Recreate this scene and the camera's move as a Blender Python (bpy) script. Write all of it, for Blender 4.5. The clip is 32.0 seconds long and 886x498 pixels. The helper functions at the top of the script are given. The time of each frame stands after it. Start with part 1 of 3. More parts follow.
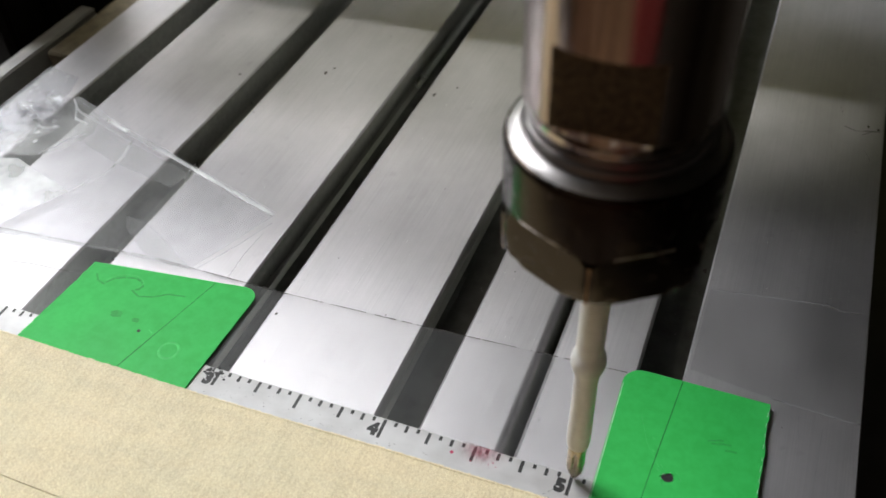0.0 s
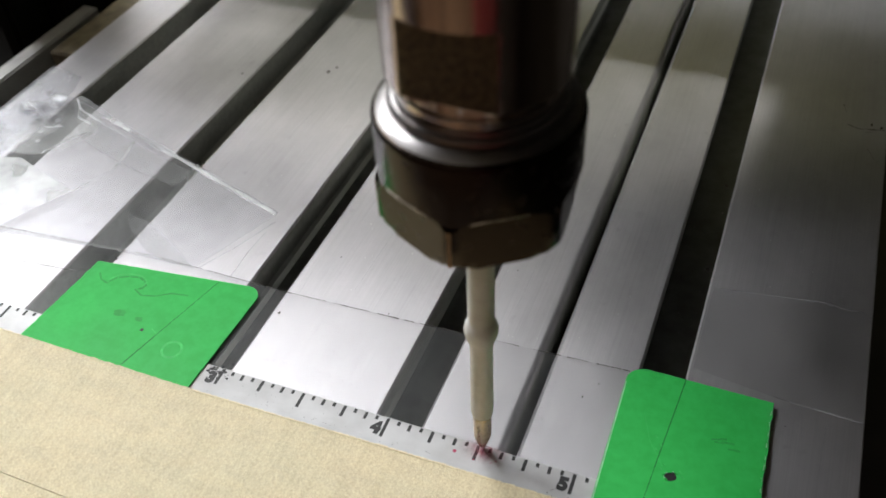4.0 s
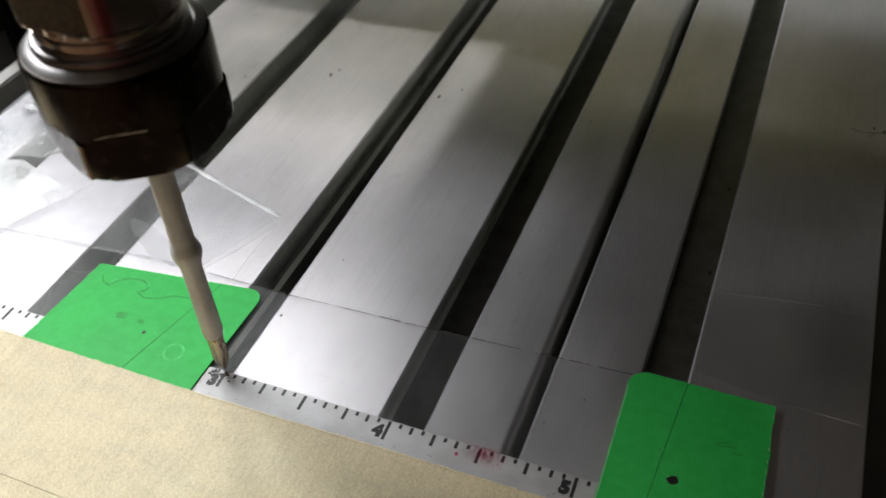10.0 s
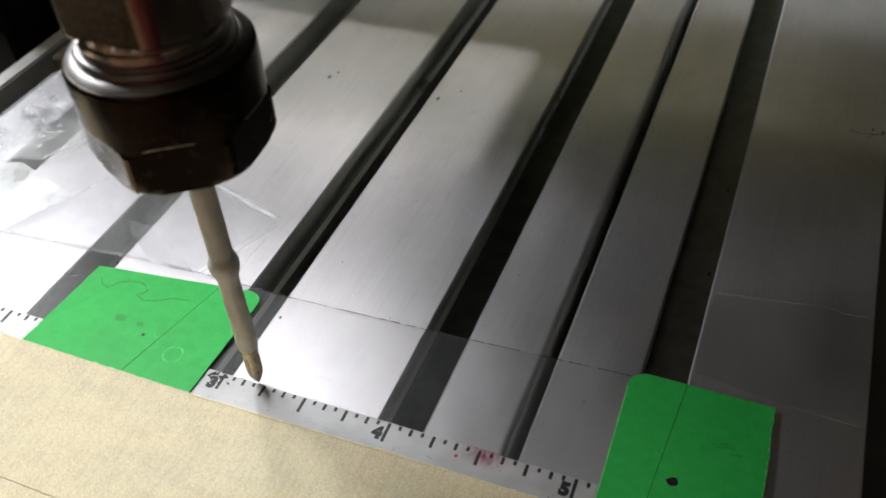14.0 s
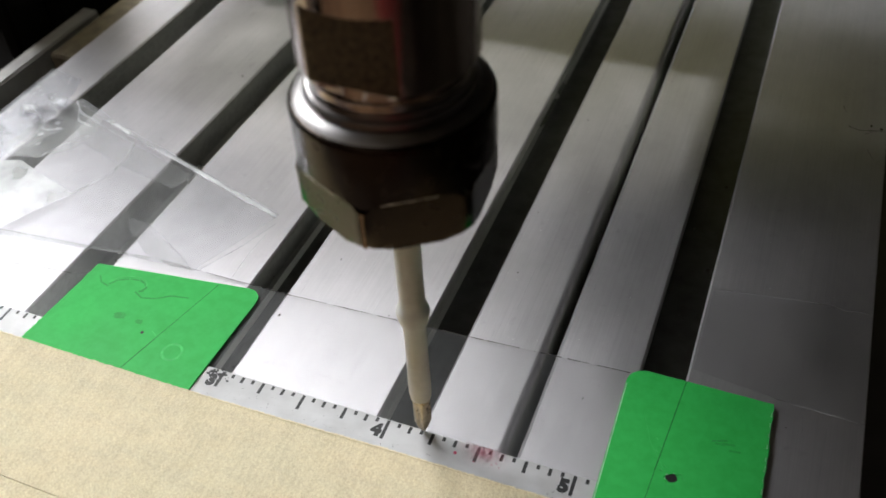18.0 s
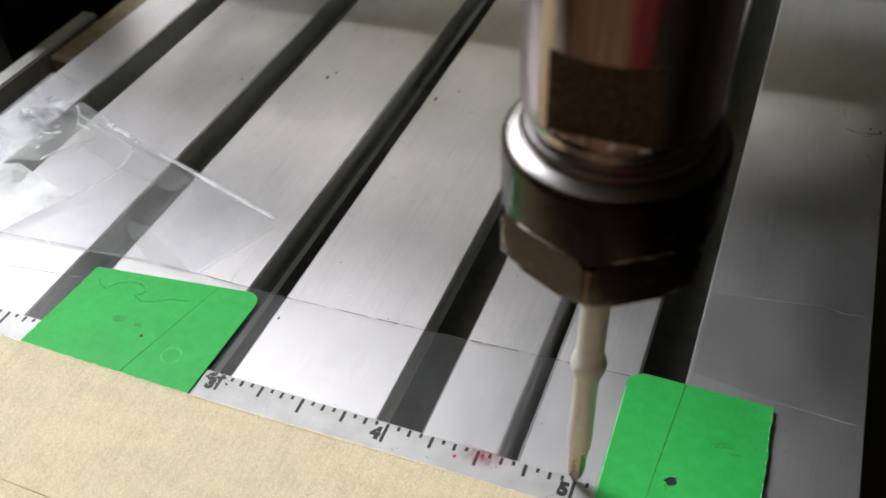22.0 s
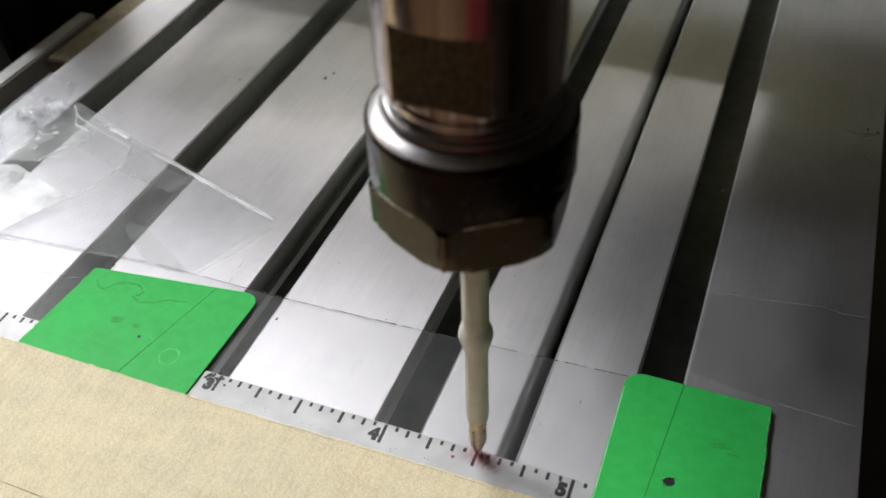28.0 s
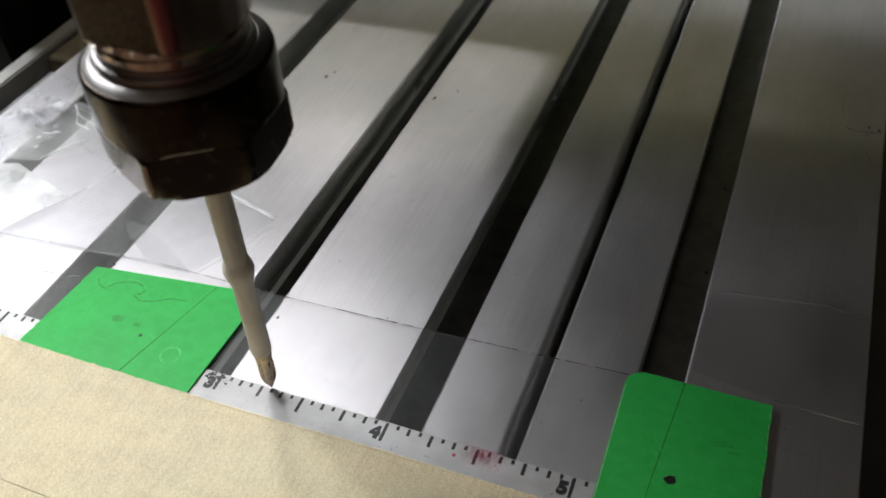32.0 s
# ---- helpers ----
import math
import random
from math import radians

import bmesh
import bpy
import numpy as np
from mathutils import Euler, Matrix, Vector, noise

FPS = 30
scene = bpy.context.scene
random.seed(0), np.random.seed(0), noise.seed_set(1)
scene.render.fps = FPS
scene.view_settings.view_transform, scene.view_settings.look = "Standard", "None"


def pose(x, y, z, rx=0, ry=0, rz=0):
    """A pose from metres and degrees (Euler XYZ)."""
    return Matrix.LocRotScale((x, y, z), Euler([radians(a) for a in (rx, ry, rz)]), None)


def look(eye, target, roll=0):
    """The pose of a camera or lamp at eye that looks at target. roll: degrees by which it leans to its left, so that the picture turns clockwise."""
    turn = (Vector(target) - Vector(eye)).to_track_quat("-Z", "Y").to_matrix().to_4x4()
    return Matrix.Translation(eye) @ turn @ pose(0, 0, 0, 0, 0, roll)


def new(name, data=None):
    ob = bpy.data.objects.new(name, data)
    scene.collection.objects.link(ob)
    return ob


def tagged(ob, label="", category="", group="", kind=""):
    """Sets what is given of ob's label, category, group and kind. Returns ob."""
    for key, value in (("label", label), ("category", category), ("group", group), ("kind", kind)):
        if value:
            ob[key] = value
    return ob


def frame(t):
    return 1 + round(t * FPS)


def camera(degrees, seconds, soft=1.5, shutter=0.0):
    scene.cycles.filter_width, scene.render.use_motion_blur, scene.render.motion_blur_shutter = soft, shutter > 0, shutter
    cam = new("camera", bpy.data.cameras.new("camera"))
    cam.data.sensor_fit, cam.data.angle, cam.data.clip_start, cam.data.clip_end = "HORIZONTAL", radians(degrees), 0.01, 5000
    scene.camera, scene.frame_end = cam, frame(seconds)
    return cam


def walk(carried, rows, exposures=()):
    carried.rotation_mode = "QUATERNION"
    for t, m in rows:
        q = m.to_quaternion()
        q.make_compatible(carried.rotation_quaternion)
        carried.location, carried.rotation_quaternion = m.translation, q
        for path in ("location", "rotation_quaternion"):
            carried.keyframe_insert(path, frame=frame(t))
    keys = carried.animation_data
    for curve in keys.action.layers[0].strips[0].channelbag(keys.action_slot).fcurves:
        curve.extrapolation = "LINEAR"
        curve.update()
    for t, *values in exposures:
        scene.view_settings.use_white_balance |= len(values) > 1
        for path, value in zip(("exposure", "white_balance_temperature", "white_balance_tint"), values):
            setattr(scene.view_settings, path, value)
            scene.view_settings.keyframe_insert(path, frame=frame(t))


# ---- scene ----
cam = camera(52.98, 32.0, soft=1.6)
cam.data.dof.use_dof, cam.data.dof.focus_distance, cam.data.dof.aperture_fstop = True, 0.128, 34.0
EYE = (0.03677, -0.06016, 0.09841)
TURNS = [
    (0.0, 46.102, 2.511, 21.785), (0.5, 46.161, 2.560, 21.815), (1.0, 46.201, 2.570, 21.817),
    (1.5, 46.169, 2.582, 21.813), (2.0, 46.066, 2.623, 21.824), (2.5, 45.998, 2.648, 21.837),
    (3.0, 45.992, 2.651, 21.848), (3.5, 46.008, 2.674, 21.862), (5.5, 46.074, 2.666, 21.901),
    (6.0, 46.071, 2.669, 21.919), (6.5, 46.032, 2.670, 21.920), (7.0, 46.015, 2.662, 21.913),
    (7.5, 46.059, 2.652, 21.918), (8.0, 46.098, 2.661, 21.960), (8.5, 46.118, 2.693, 21.978),
    (9.0, 46.162, 2.720, 21.958), (9.5, 46.203, 2.716, 21.988), (10.0, 46.227, 2.704, 22.025),
    (10.5, 46.255, 2.708, 22.010), (11.0, 46.296, 2.717, 21.971), (11.5, 46.324, 2.718, 21.944),
    (12.0, 46.313, 2.721, 21.953), (12.5, 46.313, 2.729, 21.969), (13.0, 46.323, 2.741, 21.962),
    (13.5, 46.321, 2.750, 21.939), (14.0, 46.340, 2.745, 21.917), (14.5, 46.360, 2.735, 21.913),
    (16.5, 46.260, 2.798, 21.870), (17.0, 46.235, 2.778, 21.845), (17.5, 46.192, 2.773, 21.817),
    (18.0, 46.152, 2.760, 21.798), (18.5, 46.155, 2.747, 21.783), (19.0, 46.178, 2.748, 21.776),
    (19.5, 46.207, 2.736, 21.780), (20.0, 46.234, 2.718, 21.772), (20.5, 46.263, 2.704, 21.774),
    (21.0, 46.307, 2.704, 21.784), (21.5, 46.348, 2.725, 21.773), (22.0, 46.352, 2.742, 21.755),
    (22.5, 46.338, 2.746, 21.736), (23.0, 46.332, 2.745, 21.729), (23.5, 46.327, 2.748, 21.734),
    (24.0, 46.340, 2.746, 21.727), (24.5, 46.376, 2.746, 21.714), (25.0, 46.411, 2.743, 21.701),
    (25.5, 46.457, 2.715, 21.696), (27.5, 46.379, 2.664, 21.640), (28.0, 46.384, 2.698, 21.626),
    (28.5, 46.375, 2.713, 21.619), (29.0, 46.383, 2.709, 21.618), (29.5, 46.401, 2.708, 21.617),
    (30.0, 46.391, 2.717, 21.616), (30.5, 46.356, 2.739, 21.622), (31.0, 46.319, 2.742, 21.640),
    (31.5, 46.290, 2.742, 21.650), (32.0, 46.288, 2.777, 21.637),
]

walk(cam, [(t, pose(*EYE, rx, ry, rz)) for t, rx, ry, rz in TURNS],
     [(0.0, 0.0), (5.0, 0.0), (7.0, 0.0), (9.0, 0.11), (11.0, 0.17), (13.5, 0.17), (16.0, 0.08), (18.0, 0.0), (30.5, 0.0), (32.0, 0.08)])
SLIDE = [
    (0.0, 25.66), (0.5, 25.16), (1.0, 24.37), (1.5, 23.30), (2.0, 21.79), (2.5, 20.21),
    (3.0, 18.05), (3.5, 15.78), (5.5, 3.21), (6.0, -0.86), (6.5, -5.15), (7.0, -9.86),
    (7.5, -14.05), (8.0, -17.79), (8.5, -20.81), (9.0, -23.05), (9.5, -24.64), (10.0, -25.79),
    (10.5, -26.27), (11.0, -26.28), (11.5, -25.92), (12.0, -25.48), (12.5, -24.75), (13.0, -23.43),
    (13.5, -22.16), (14.0, -20.23), (14.5, -18.13), (16.5, -6.66), (17.0, -2.94), (17.5, 0.84),
    (18.0, 5.00), (18.5, 9.61), (19.0, 13.64), (19.5, 17.27), (20.0, 20.19), (20.5, 22.37),
    (21.0, 24.02), (21.5, 25.09), (22.0, 25.38), (22.5, 25.32), (23.0, 25.42), (23.5, 25.36),
    (24.0, 25.29), (24.5, 24.81), (25.0, 24.04), (25.5, 22.94), (27.5, 15.62), (28.0, 12.85),
    (28.5, 9.83), (29.0, 6.59), (29.5, 3.34), (30.0, -0.77), (30.5, -4.89), (31.0, -9.84),
    (31.5, -13.83), (32.0, -17.74),
]

# ---- light: a side window, a small work lamp, two added fills, a dim room round them ----
world = bpy.data.worlds.new("room_air")
world.use_nodes = True
world.node_tree.nodes["Background"].inputs[0].default_value = (0.8, 0.85, 1.0, 1)
world.node_tree.nodes["Background"].inputs[1].default_value = 0.02
scene.world = world


def area_lamp(name, where, target, sx, sy, watts, colour):
    data = bpy.data.lights.new(name, "AREA")
    data.shape, data.size, data.size_y, data.energy, data.color = "RECTANGLE", sx, sy, watts, colour
    ob = new(name, data)
    ob.matrix_world = look(where, target)
    return ob


# the window at the side, a yellowish fill added far behind the machine, a dim broad fill added above the bench, and a
# small work lamp that shines under the gantry
area_lamp("window_light", (-0.360, 0.209, 0.416), (0, 0.02, 0), 0.329, 0.352, 5.75, (0.96, 0.99, 1.0))
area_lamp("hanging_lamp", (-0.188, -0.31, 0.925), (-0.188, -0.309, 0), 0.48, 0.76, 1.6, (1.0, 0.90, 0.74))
area_lamp("far_window", (-0.25, 1.45, 0.85), (0, 0.1, 0), 0.8, 0.7, 0.88, (1.0, 0.97, 0.30))
spot = bpy.data.lights.new("work_lamp", "SPOT")
spot.energy, spot.color, spot.shadow_soft_size = 6.7, (0.98, 0.99, 0.91), 0.005
spot.spot_size, spot.spot_blend = radians(40), 0.4
new("work_lamp", spot).matrix_world = look((-0.118, -0.062, 0.270), (-0.020, 0.170, 0))

# ---- materials ----


def material(name, base=(0.5, 0.5, 0.5), rough=0.5, metal=0.0):
    m = bpy.data.materials.new(name)
    m.use_nodes = True
    n = m.node_tree.nodes["Principled BSDF"]
    n.inputs["Base Color"].default_value = (*base, 1)
    n.inputs["Roughness"].default_value = rough
    n.inputs["Metallic"].default_value = metal
    return m, m.node_tree, n


def add(tree, kind, **values):
    n = tree.nodes.new(kind)
    for k, v in values.items():
        if k in n.inputs:
            n.inputs[k].default_value = v
    return n


def coords(tree, scale=(1, 1, 1), turn=0.0):
    c = tree.nodes.new("ShaderNodeTexCoord")
    m = tree.nodes.new("ShaderNodeMapping")
    m.inputs["Scale"].default_value = scale
    m.inputs["Rotation"].default_value = (0, 0, radians(turn))
    tree.links.new(c.outputs["Object"], m.inputs["Vector"])
    return m.outputs["Vector"]


def noise_tex(tree, scale, stretch=(1, 1, 1), detail=4.0, turn=0.0, rough=0.55):
    n = add(tree, "ShaderNodeTexNoise", Scale=scale, Detail=detail, Roughness=rough)
    tree.links.new(coords(tree, stretch, turn), n.inputs["Vector"])
    return n.outputs["Fac"]


def ramp(tree, fac, a, b, lo=0.35, hi=0.65):
    r = tree.nodes.new("ShaderNodeValToRGB")
    r.color_ramp.elements[0].position, r.color_ramp.elements[0].color = lo, (*a, 1)
    r.color_ramp.elements[1].position, r.color_ramp.elements[1].color = hi, (*b, 1)
    tree.links.new(fac, r.inputs["Fac"])
    return r.outputs["Color"]


def mix(tree, fac, a, b, how="MIX"):
    n = tree.nodes.new("ShaderNodeMixRGB")
    n.blend_type = how
    for k, v in (("Fac", fac), ("Color1", a), ("Color2", b)):
        if isinstance(v, (int, float)):
            n.inputs[k].default_value = v
        elif isinstance(v, tuple):
            n.inputs[k].default_value = (*v, 1)
        else:
            tree.links.new(v, n.inputs[k])
    return n.outputs["Color"]


def spread(tree, fac, lo, hi):
    n = tree.nodes.new("ShaderNodeMapRange")
    n.inputs["From Min"].default_value, n.inputs["From Max"].default_value = 0.3, 0.7
    n.inputs["To Min"].default_value, n.inputs["To Max"].default_value = lo, hi
    tree.links.new(fac, n.inputs["Value"])
    return n.outputs["Result"]


def bump(tree, shader, fac, height, strength=1.0):
    b = tree.nodes.new("ShaderNodeBump")
    b.inputs["Strength"].default_value = strength
    b.inputs["Distance"].default_value = height
    tree.links.new(fac, b.inputs["Height"])
    tree.links.new(b.outputs["Normal"], shader.inputs["Normal"])


def brushed_aluminium(name, base, rough, stretch):
    """Drawn metal with fine lines along y, cloudy smears and small dull spots."""
    m, t, s = material(name, base, rough, 1.0)
    grain = noise_tex(t, 1.0, stretch, 3.0)
    lines = noise_tex(t, 1.0, (1900, 12, 60), 3.0, 0.0, 0.6)
    smear = noise_tex(t, 55.0, (1, 0.6, 1), 6.0, 8.0, 0.65)
    spots = noise_tex(t, 420.0, (1, 0.8, 1), 3.0, 30.0)
    tone = ramp(t, smear, tuple(c * 0.80 for c in base), tuple(min(1, c * 1.10) for c in base), 0.3, 0.68)
    tone = mix(t, 0.14, tone, ramp(t, grain, (0.55, 0.55, 0.55), (1, 1, 1)), "MULTIPLY")
    tone = mix(t, 0.11, tone, ramp(t, lines, (0.6, 0.6, 0.6), (1, 1, 1), 0.30, 0.52), "MULTIPLY")
    tone = mix(t, 0.18, tone, ramp(t, spots, (0.45, 0.43, 0.43), (1, 1, 1), 0.24, 0.36), "MULTIPLY")
    t.links.new(tone, s.inputs["Base Color"])
    t.links.new(spread(t, smear, rough - 0.06, rough + 0.09), s.inputs["Roughness"])
    bump(t, s, grain, 0.000012, 0.3)
    tan = t.nodes.new("ShaderNodeTangent")
    tan.direction_type, tan.uv_map = "UV_MAP", "UVMap"
    t.links.new(tan.outputs["Tangent"], s.inputs["Tangent"])
    s.inputs["Anisotropic"].default_value = 0.1
    s.inputs["Metallic"].default_value = 0.88
    return m


def plain(name, base, rough, metal=0.0, tone=0.12, scale=400.0, relief=0.0):
    m, t, s = material(name, base, rough, metal)
    n = noise_tex(t, scale, (1, 1, 1), 5.0)
    t.links.new(ramp(t, n, tuple(c * (1 - tone) for c in base), tuple(min(1, c * (1 + tone)) for c in base)), s.inputs["Base Color"])
    t.links.new(spread(t, n, max(0.03, rough - 0.06), min(1, rough + 0.06)), s.inputs["Roughness"])
    if relief:
        bump(t, s, n, relief, 0.6)
    return m


ALU = brushed_aluminium("brushed_aluminium", (0.475, 0.455, 0.47), 0.5, (5200, 60, 60))
# slot walls: a darker grey than the lands
SLOT = plain("slot_wall_metal", (0.38, 0.38, 0.36), 0.42, 0.6, 0.12, 900.0)
# slot shade is put into the floor's colour, caught light into the fillet's
SLOT_FLOOR = plain("shaded_slot_floor", (0.15, 0.15, 0.145), 0.6, 0.3, 0.2, 300.0)
FILLET = plain("lit_slot_fillet", (0.55, 0.55, 0.52), 0.32, 0.8, 0.04, 60.0)
STEEL = plain("spindle_steel", (0.34, 0.27, 0.24), 0.16, 1.0, 0.10, 700.0)
NUT = plain("nut_steel", (0.036, 0.027, 0.022), 0.24, 1.0, 0.12, 600.0)
WORN_GLINT = plain("worn_glint_edge", (0.34, 0.29, 0.25), 0.4, 1.0, 0.3, 900.0)
# chamfer far lighter than the nut, so its colour holds the window's reflection
NUT_RIM = plain("lightened_chamfer", (0.33, 0.31, 0.31), 0.36, 1.0, 0.08, 600.0)
BRASS = plain("probe_brass", (0.50, 0.42, 0.30), 0.3, 1.0, 0.15, 1500.0)
BLACK = plain("black_plastic", (0.012, 0.011, 0.010), 0.45, 0.0, 0.3, 60.0)
MATTE = plain("matt_black_paint", (0.006, 0.0055, 0.005), 0.95, 0.0, 0.3, 60.0)
DARKMETAL = plain("dark_machine_metal", (0.05, 0.045, 0.043), 0.4, 0.3, 0.2, 80.0)
MATTE.node_tree.nodes["Principled BSDF"].inputs["Specular IOR Level"].default_value = 0.06
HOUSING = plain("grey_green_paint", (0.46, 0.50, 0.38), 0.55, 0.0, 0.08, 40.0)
INK = plain("black_ink", (0.012, 0.011, 0.012), 0.55, 0.0, 0.2, 900.0)
RAIL = plain("rail_metal", (0.33, 0.32, 0.31), 0.5, 0.4, 0.12, 200.0)
WALL = plain("painted_wall", (0.32, 0.32, 0.29), 0.8, 0.0, 0.05, 3.0)
DARK_WALL = plain("dark_painted_wall", (0.09, 0.083, 0.075), 0.8, 0.0, 0.1, 3.0)
WOOD_WALL = plain("warm_wall", (0.52, 0.29, 0.21), 0.7, 0.0, 0.2, 2.0)
BENCH = plain("bench_top", (0.028, 0.024, 0.020), 0.95, 0.0, 0.25, 20.0)
BENCH.node_tree.nodes["Principled BSDF"].inputs["Specular IOR Level"].default_value = 0.06
SHEEN = plain("red_ink", (0.42, 0.03, 0.09), 0.5, 0.0, 0.2, 30.0)

BOARD = plain("brown_board", (0.135, 0.078, 0.042), 0.55, 0.0, 0.4, 40.0)
CASE = plain("red_block_plastic", (0.18, 0.030, 0.028), 0.4, 0.0, 0.1, 50.0)

# upright streaks in the steel's colour imitate reflections on the round nose
_t = STEEL.node_tree
_s = _t.nodes["Principled BSDF"]
_n = noise_tex(_t, 1.0, (330, 330, 6), 3.0)
_t.links.new(ramp(_t, _n, (0.26, 0.20, 0.185), (0.64, 0.57, 0.53), 0.40, 0.60), _s.inputs["Base Color"])

# rough flat of the spindle nose: milled, oily
FLAT, _t, _s = material("milled_flat", (0.20, 0.15, 0.10), 0.5, 0.9)
_n = noise_tex(_t, 1700.0, (1, 1, 1), 6.0, 0, 0.75)
_t.links.new(ramp(_t, _n, (0.03, 0.022, 0.016), (0.12, 0.082, 0.052), 0.36, 0.7), _s.inputs["Base Color"])
bump(_t, _s, _n, 0.0002, 0.7)

# milky nylon of the probe's shank
NYLON, _t, _s = material("milky_nylon", (0.62, 0.59, 0.53), 0.42)
_s.inputs["Subsurface Weight"].default_value = 0.25
_s.inputs["Subsurface Radius"].default_value = (0.0012, 0.001, 0.0008)
_t.links.new(ramp(_t, noise_tex(_t, 500.0), (0.66, 0.64, 0.62), (0.75, 0.73, 0.71)), _s.inputs["Base Color"])

# green plastic card
GREEN, _t, _s = material("green_plastic", (0.05, 0.42, 0.10), 0.38)
_a = noise_tex(_t, 45.0, (1, 1, 1), 5.0)
_b = noise_tex(_t, 700.0, (1, 1, 1), 3.0)
_t.links.new(mix(_t, 0.12, ramp(_t, _a, (0.034, 0.46, 0.085), (0.046, 0.55, 0.108)), ramp(_t, _b, (0.012, 0.2, 0.035), (0.08, 0.6, 0.17))), _s.inputs["Base Color"])
_t.links.new(spread(_t, _a, 0.42, 0.6), _s.inputs["Roughness"])
_s.inputs["Specular IOR Level"].default_value = 0.15
GREEN_WORN = plain("worn_green", (0.042, 0.30, 0.085), 0.5, 0.0, 0.2, 800.0)
SCORE = plain("scored_groove", (0.012, 0.10, 0.03), 0.6, 0.0, 0.2, 900.0)
GREEN_SMUDGE = plain("smudged_green", (0.033, 0.37, 0.075), 0.5, 0.0, 0.12, 900.0)
GREEN_PRESSED = plain("pressed_green", (0.066, 0.55, 0.13), 0.45, 0.0, 0.15, 900.0)
GREEN_EDGE = plain("pale_green_edge", (0.34, 0.66, 0.40), 0.45, 0.0, 0.2, 900.0)
for _m in (GREEN_WORN, GREEN_SMUDGE, GREEN_PRESSED, SCORE):
    _m.node_tree.nodes["Principled BSDF"].inputs["Specular IOR Level"].default_value = 0.15

# masking tape: crepe paper with glinting fibres, warm and grey blotches and fine cross ribs
TAPE, _t, _s = material("masking_tape", (0.62, 0.50, 0.29), 0.42)
_fib = noise_tex(_t, 1.0, (2600, 8200, 900), 4.0, 38.0, 0.75)
_fib2 = noise_tex(_t, 1.0, (8600, 2200, 900), 3.0, 12.0, 0.75)
_rib = noise_tex(_t, 1.0, (1500, 160, 300), 3.0, -14.0, 0.6)
_big = noise_tex(_t, 70.0, (0.55, 1.5, 1), 5.0, 8.0, 0.6)
_mid = noise_tex(_t, 260.0, (0.6, 1.5, 1), 4.0, 20.0, 0.6)
_c = ramp(_t, _fib, (0.58, 0.445, 0.225), (1.0, 0.88, 0.57), 0.41, 0.58)
_c = mix(_t, 0.45, _c, ramp(_t, _fib2, (0.54, 0.42, 0.24), (1.0, 0.93, 0.74), 0.44, 0.59))
_c = mix(_t, 0.18, _c, ramp(_t, _big, (0.62, 0.60, 0.38), (1.0, 0.74, 0.40), 0.36, 0.64))
_c = mix(_t, 0.13, _c, ramp(_t, _mid, (0.40, 0.37, 0.27), (1.0, 0.86, 0.56), 0.34, 0.60))
_c = mix(_t, 0.12, _c, ramp(_t, _rib, (0.55, 0.46, 0.30), (1.0, 0.90, 0.70), 0.38, 0.6))
_t.links.new(_c, _s.inputs["Base Color"])
_t.links.new(spread(_t, _fib, 0.26, 0.55), _s.inputs["Roughness"])
bump(_t, _s, mix(_t, 0.4, _fib, _fib2), 0.00016, 0.8)

# white ruler plastic
RULER, _t, _s = material("white_ruler_plastic", (0.60, 0.58, 0.57), 0.35)
_a = noise_tex(_t, 210.0, (1, 1, 1), 4.0)
_t.links.new(mix(_t, 0.5, ramp(_t, _a, (0.40, 0.385, 0.39), (0.56, 0.55, 0.56)), ramp(_t, noise_tex(_t, 70.0, (0.6, 2.2, 1), 4.0, 6.0), (0.36, 0.345, 0.35), (0.60, 0.59, 0.60))), _s.inputs["Base Color"])
STAIN, _t, _s = material("red_ink_stain", (0.42, 0.02, 0.075), 0.45)
_a = noise_tex(_t, 1.0, (1500, 700, 900), 4.0, 25.0)
_tr = _t.nodes.new("ShaderNodeBsdfTransparent")
_mx = _t.nodes.new("ShaderNodeMixShader")
_g = _t.nodes.new("ShaderNodeTexGradient")
_g.gradient_type = "QUADRATIC_SPHERE"
_t.links.new(coords(_t, (250, 360, 300)), _g.inputs["Vector"])
_m1 = add(_t, "ShaderNodeMath")
_m1.operation = "MULTIPLY"
_t.links.new(_g.outputs["Fac"], _m1.inputs[0])
_t.links.new(spread(_t, _a, -0.05, 0.72), _m1.inputs[1])
_t.links.new(_m1.outputs[0], _mx.inputs["Fac"])
_t.links.new(_tr.outputs[0], _mx.inputs[1])
_t.links.new(_s.outputs[0], _mx.inputs[2])
_t.links.new(_mx.outputs[0], _t.nodes["Material Output"].inputs["Surface"])


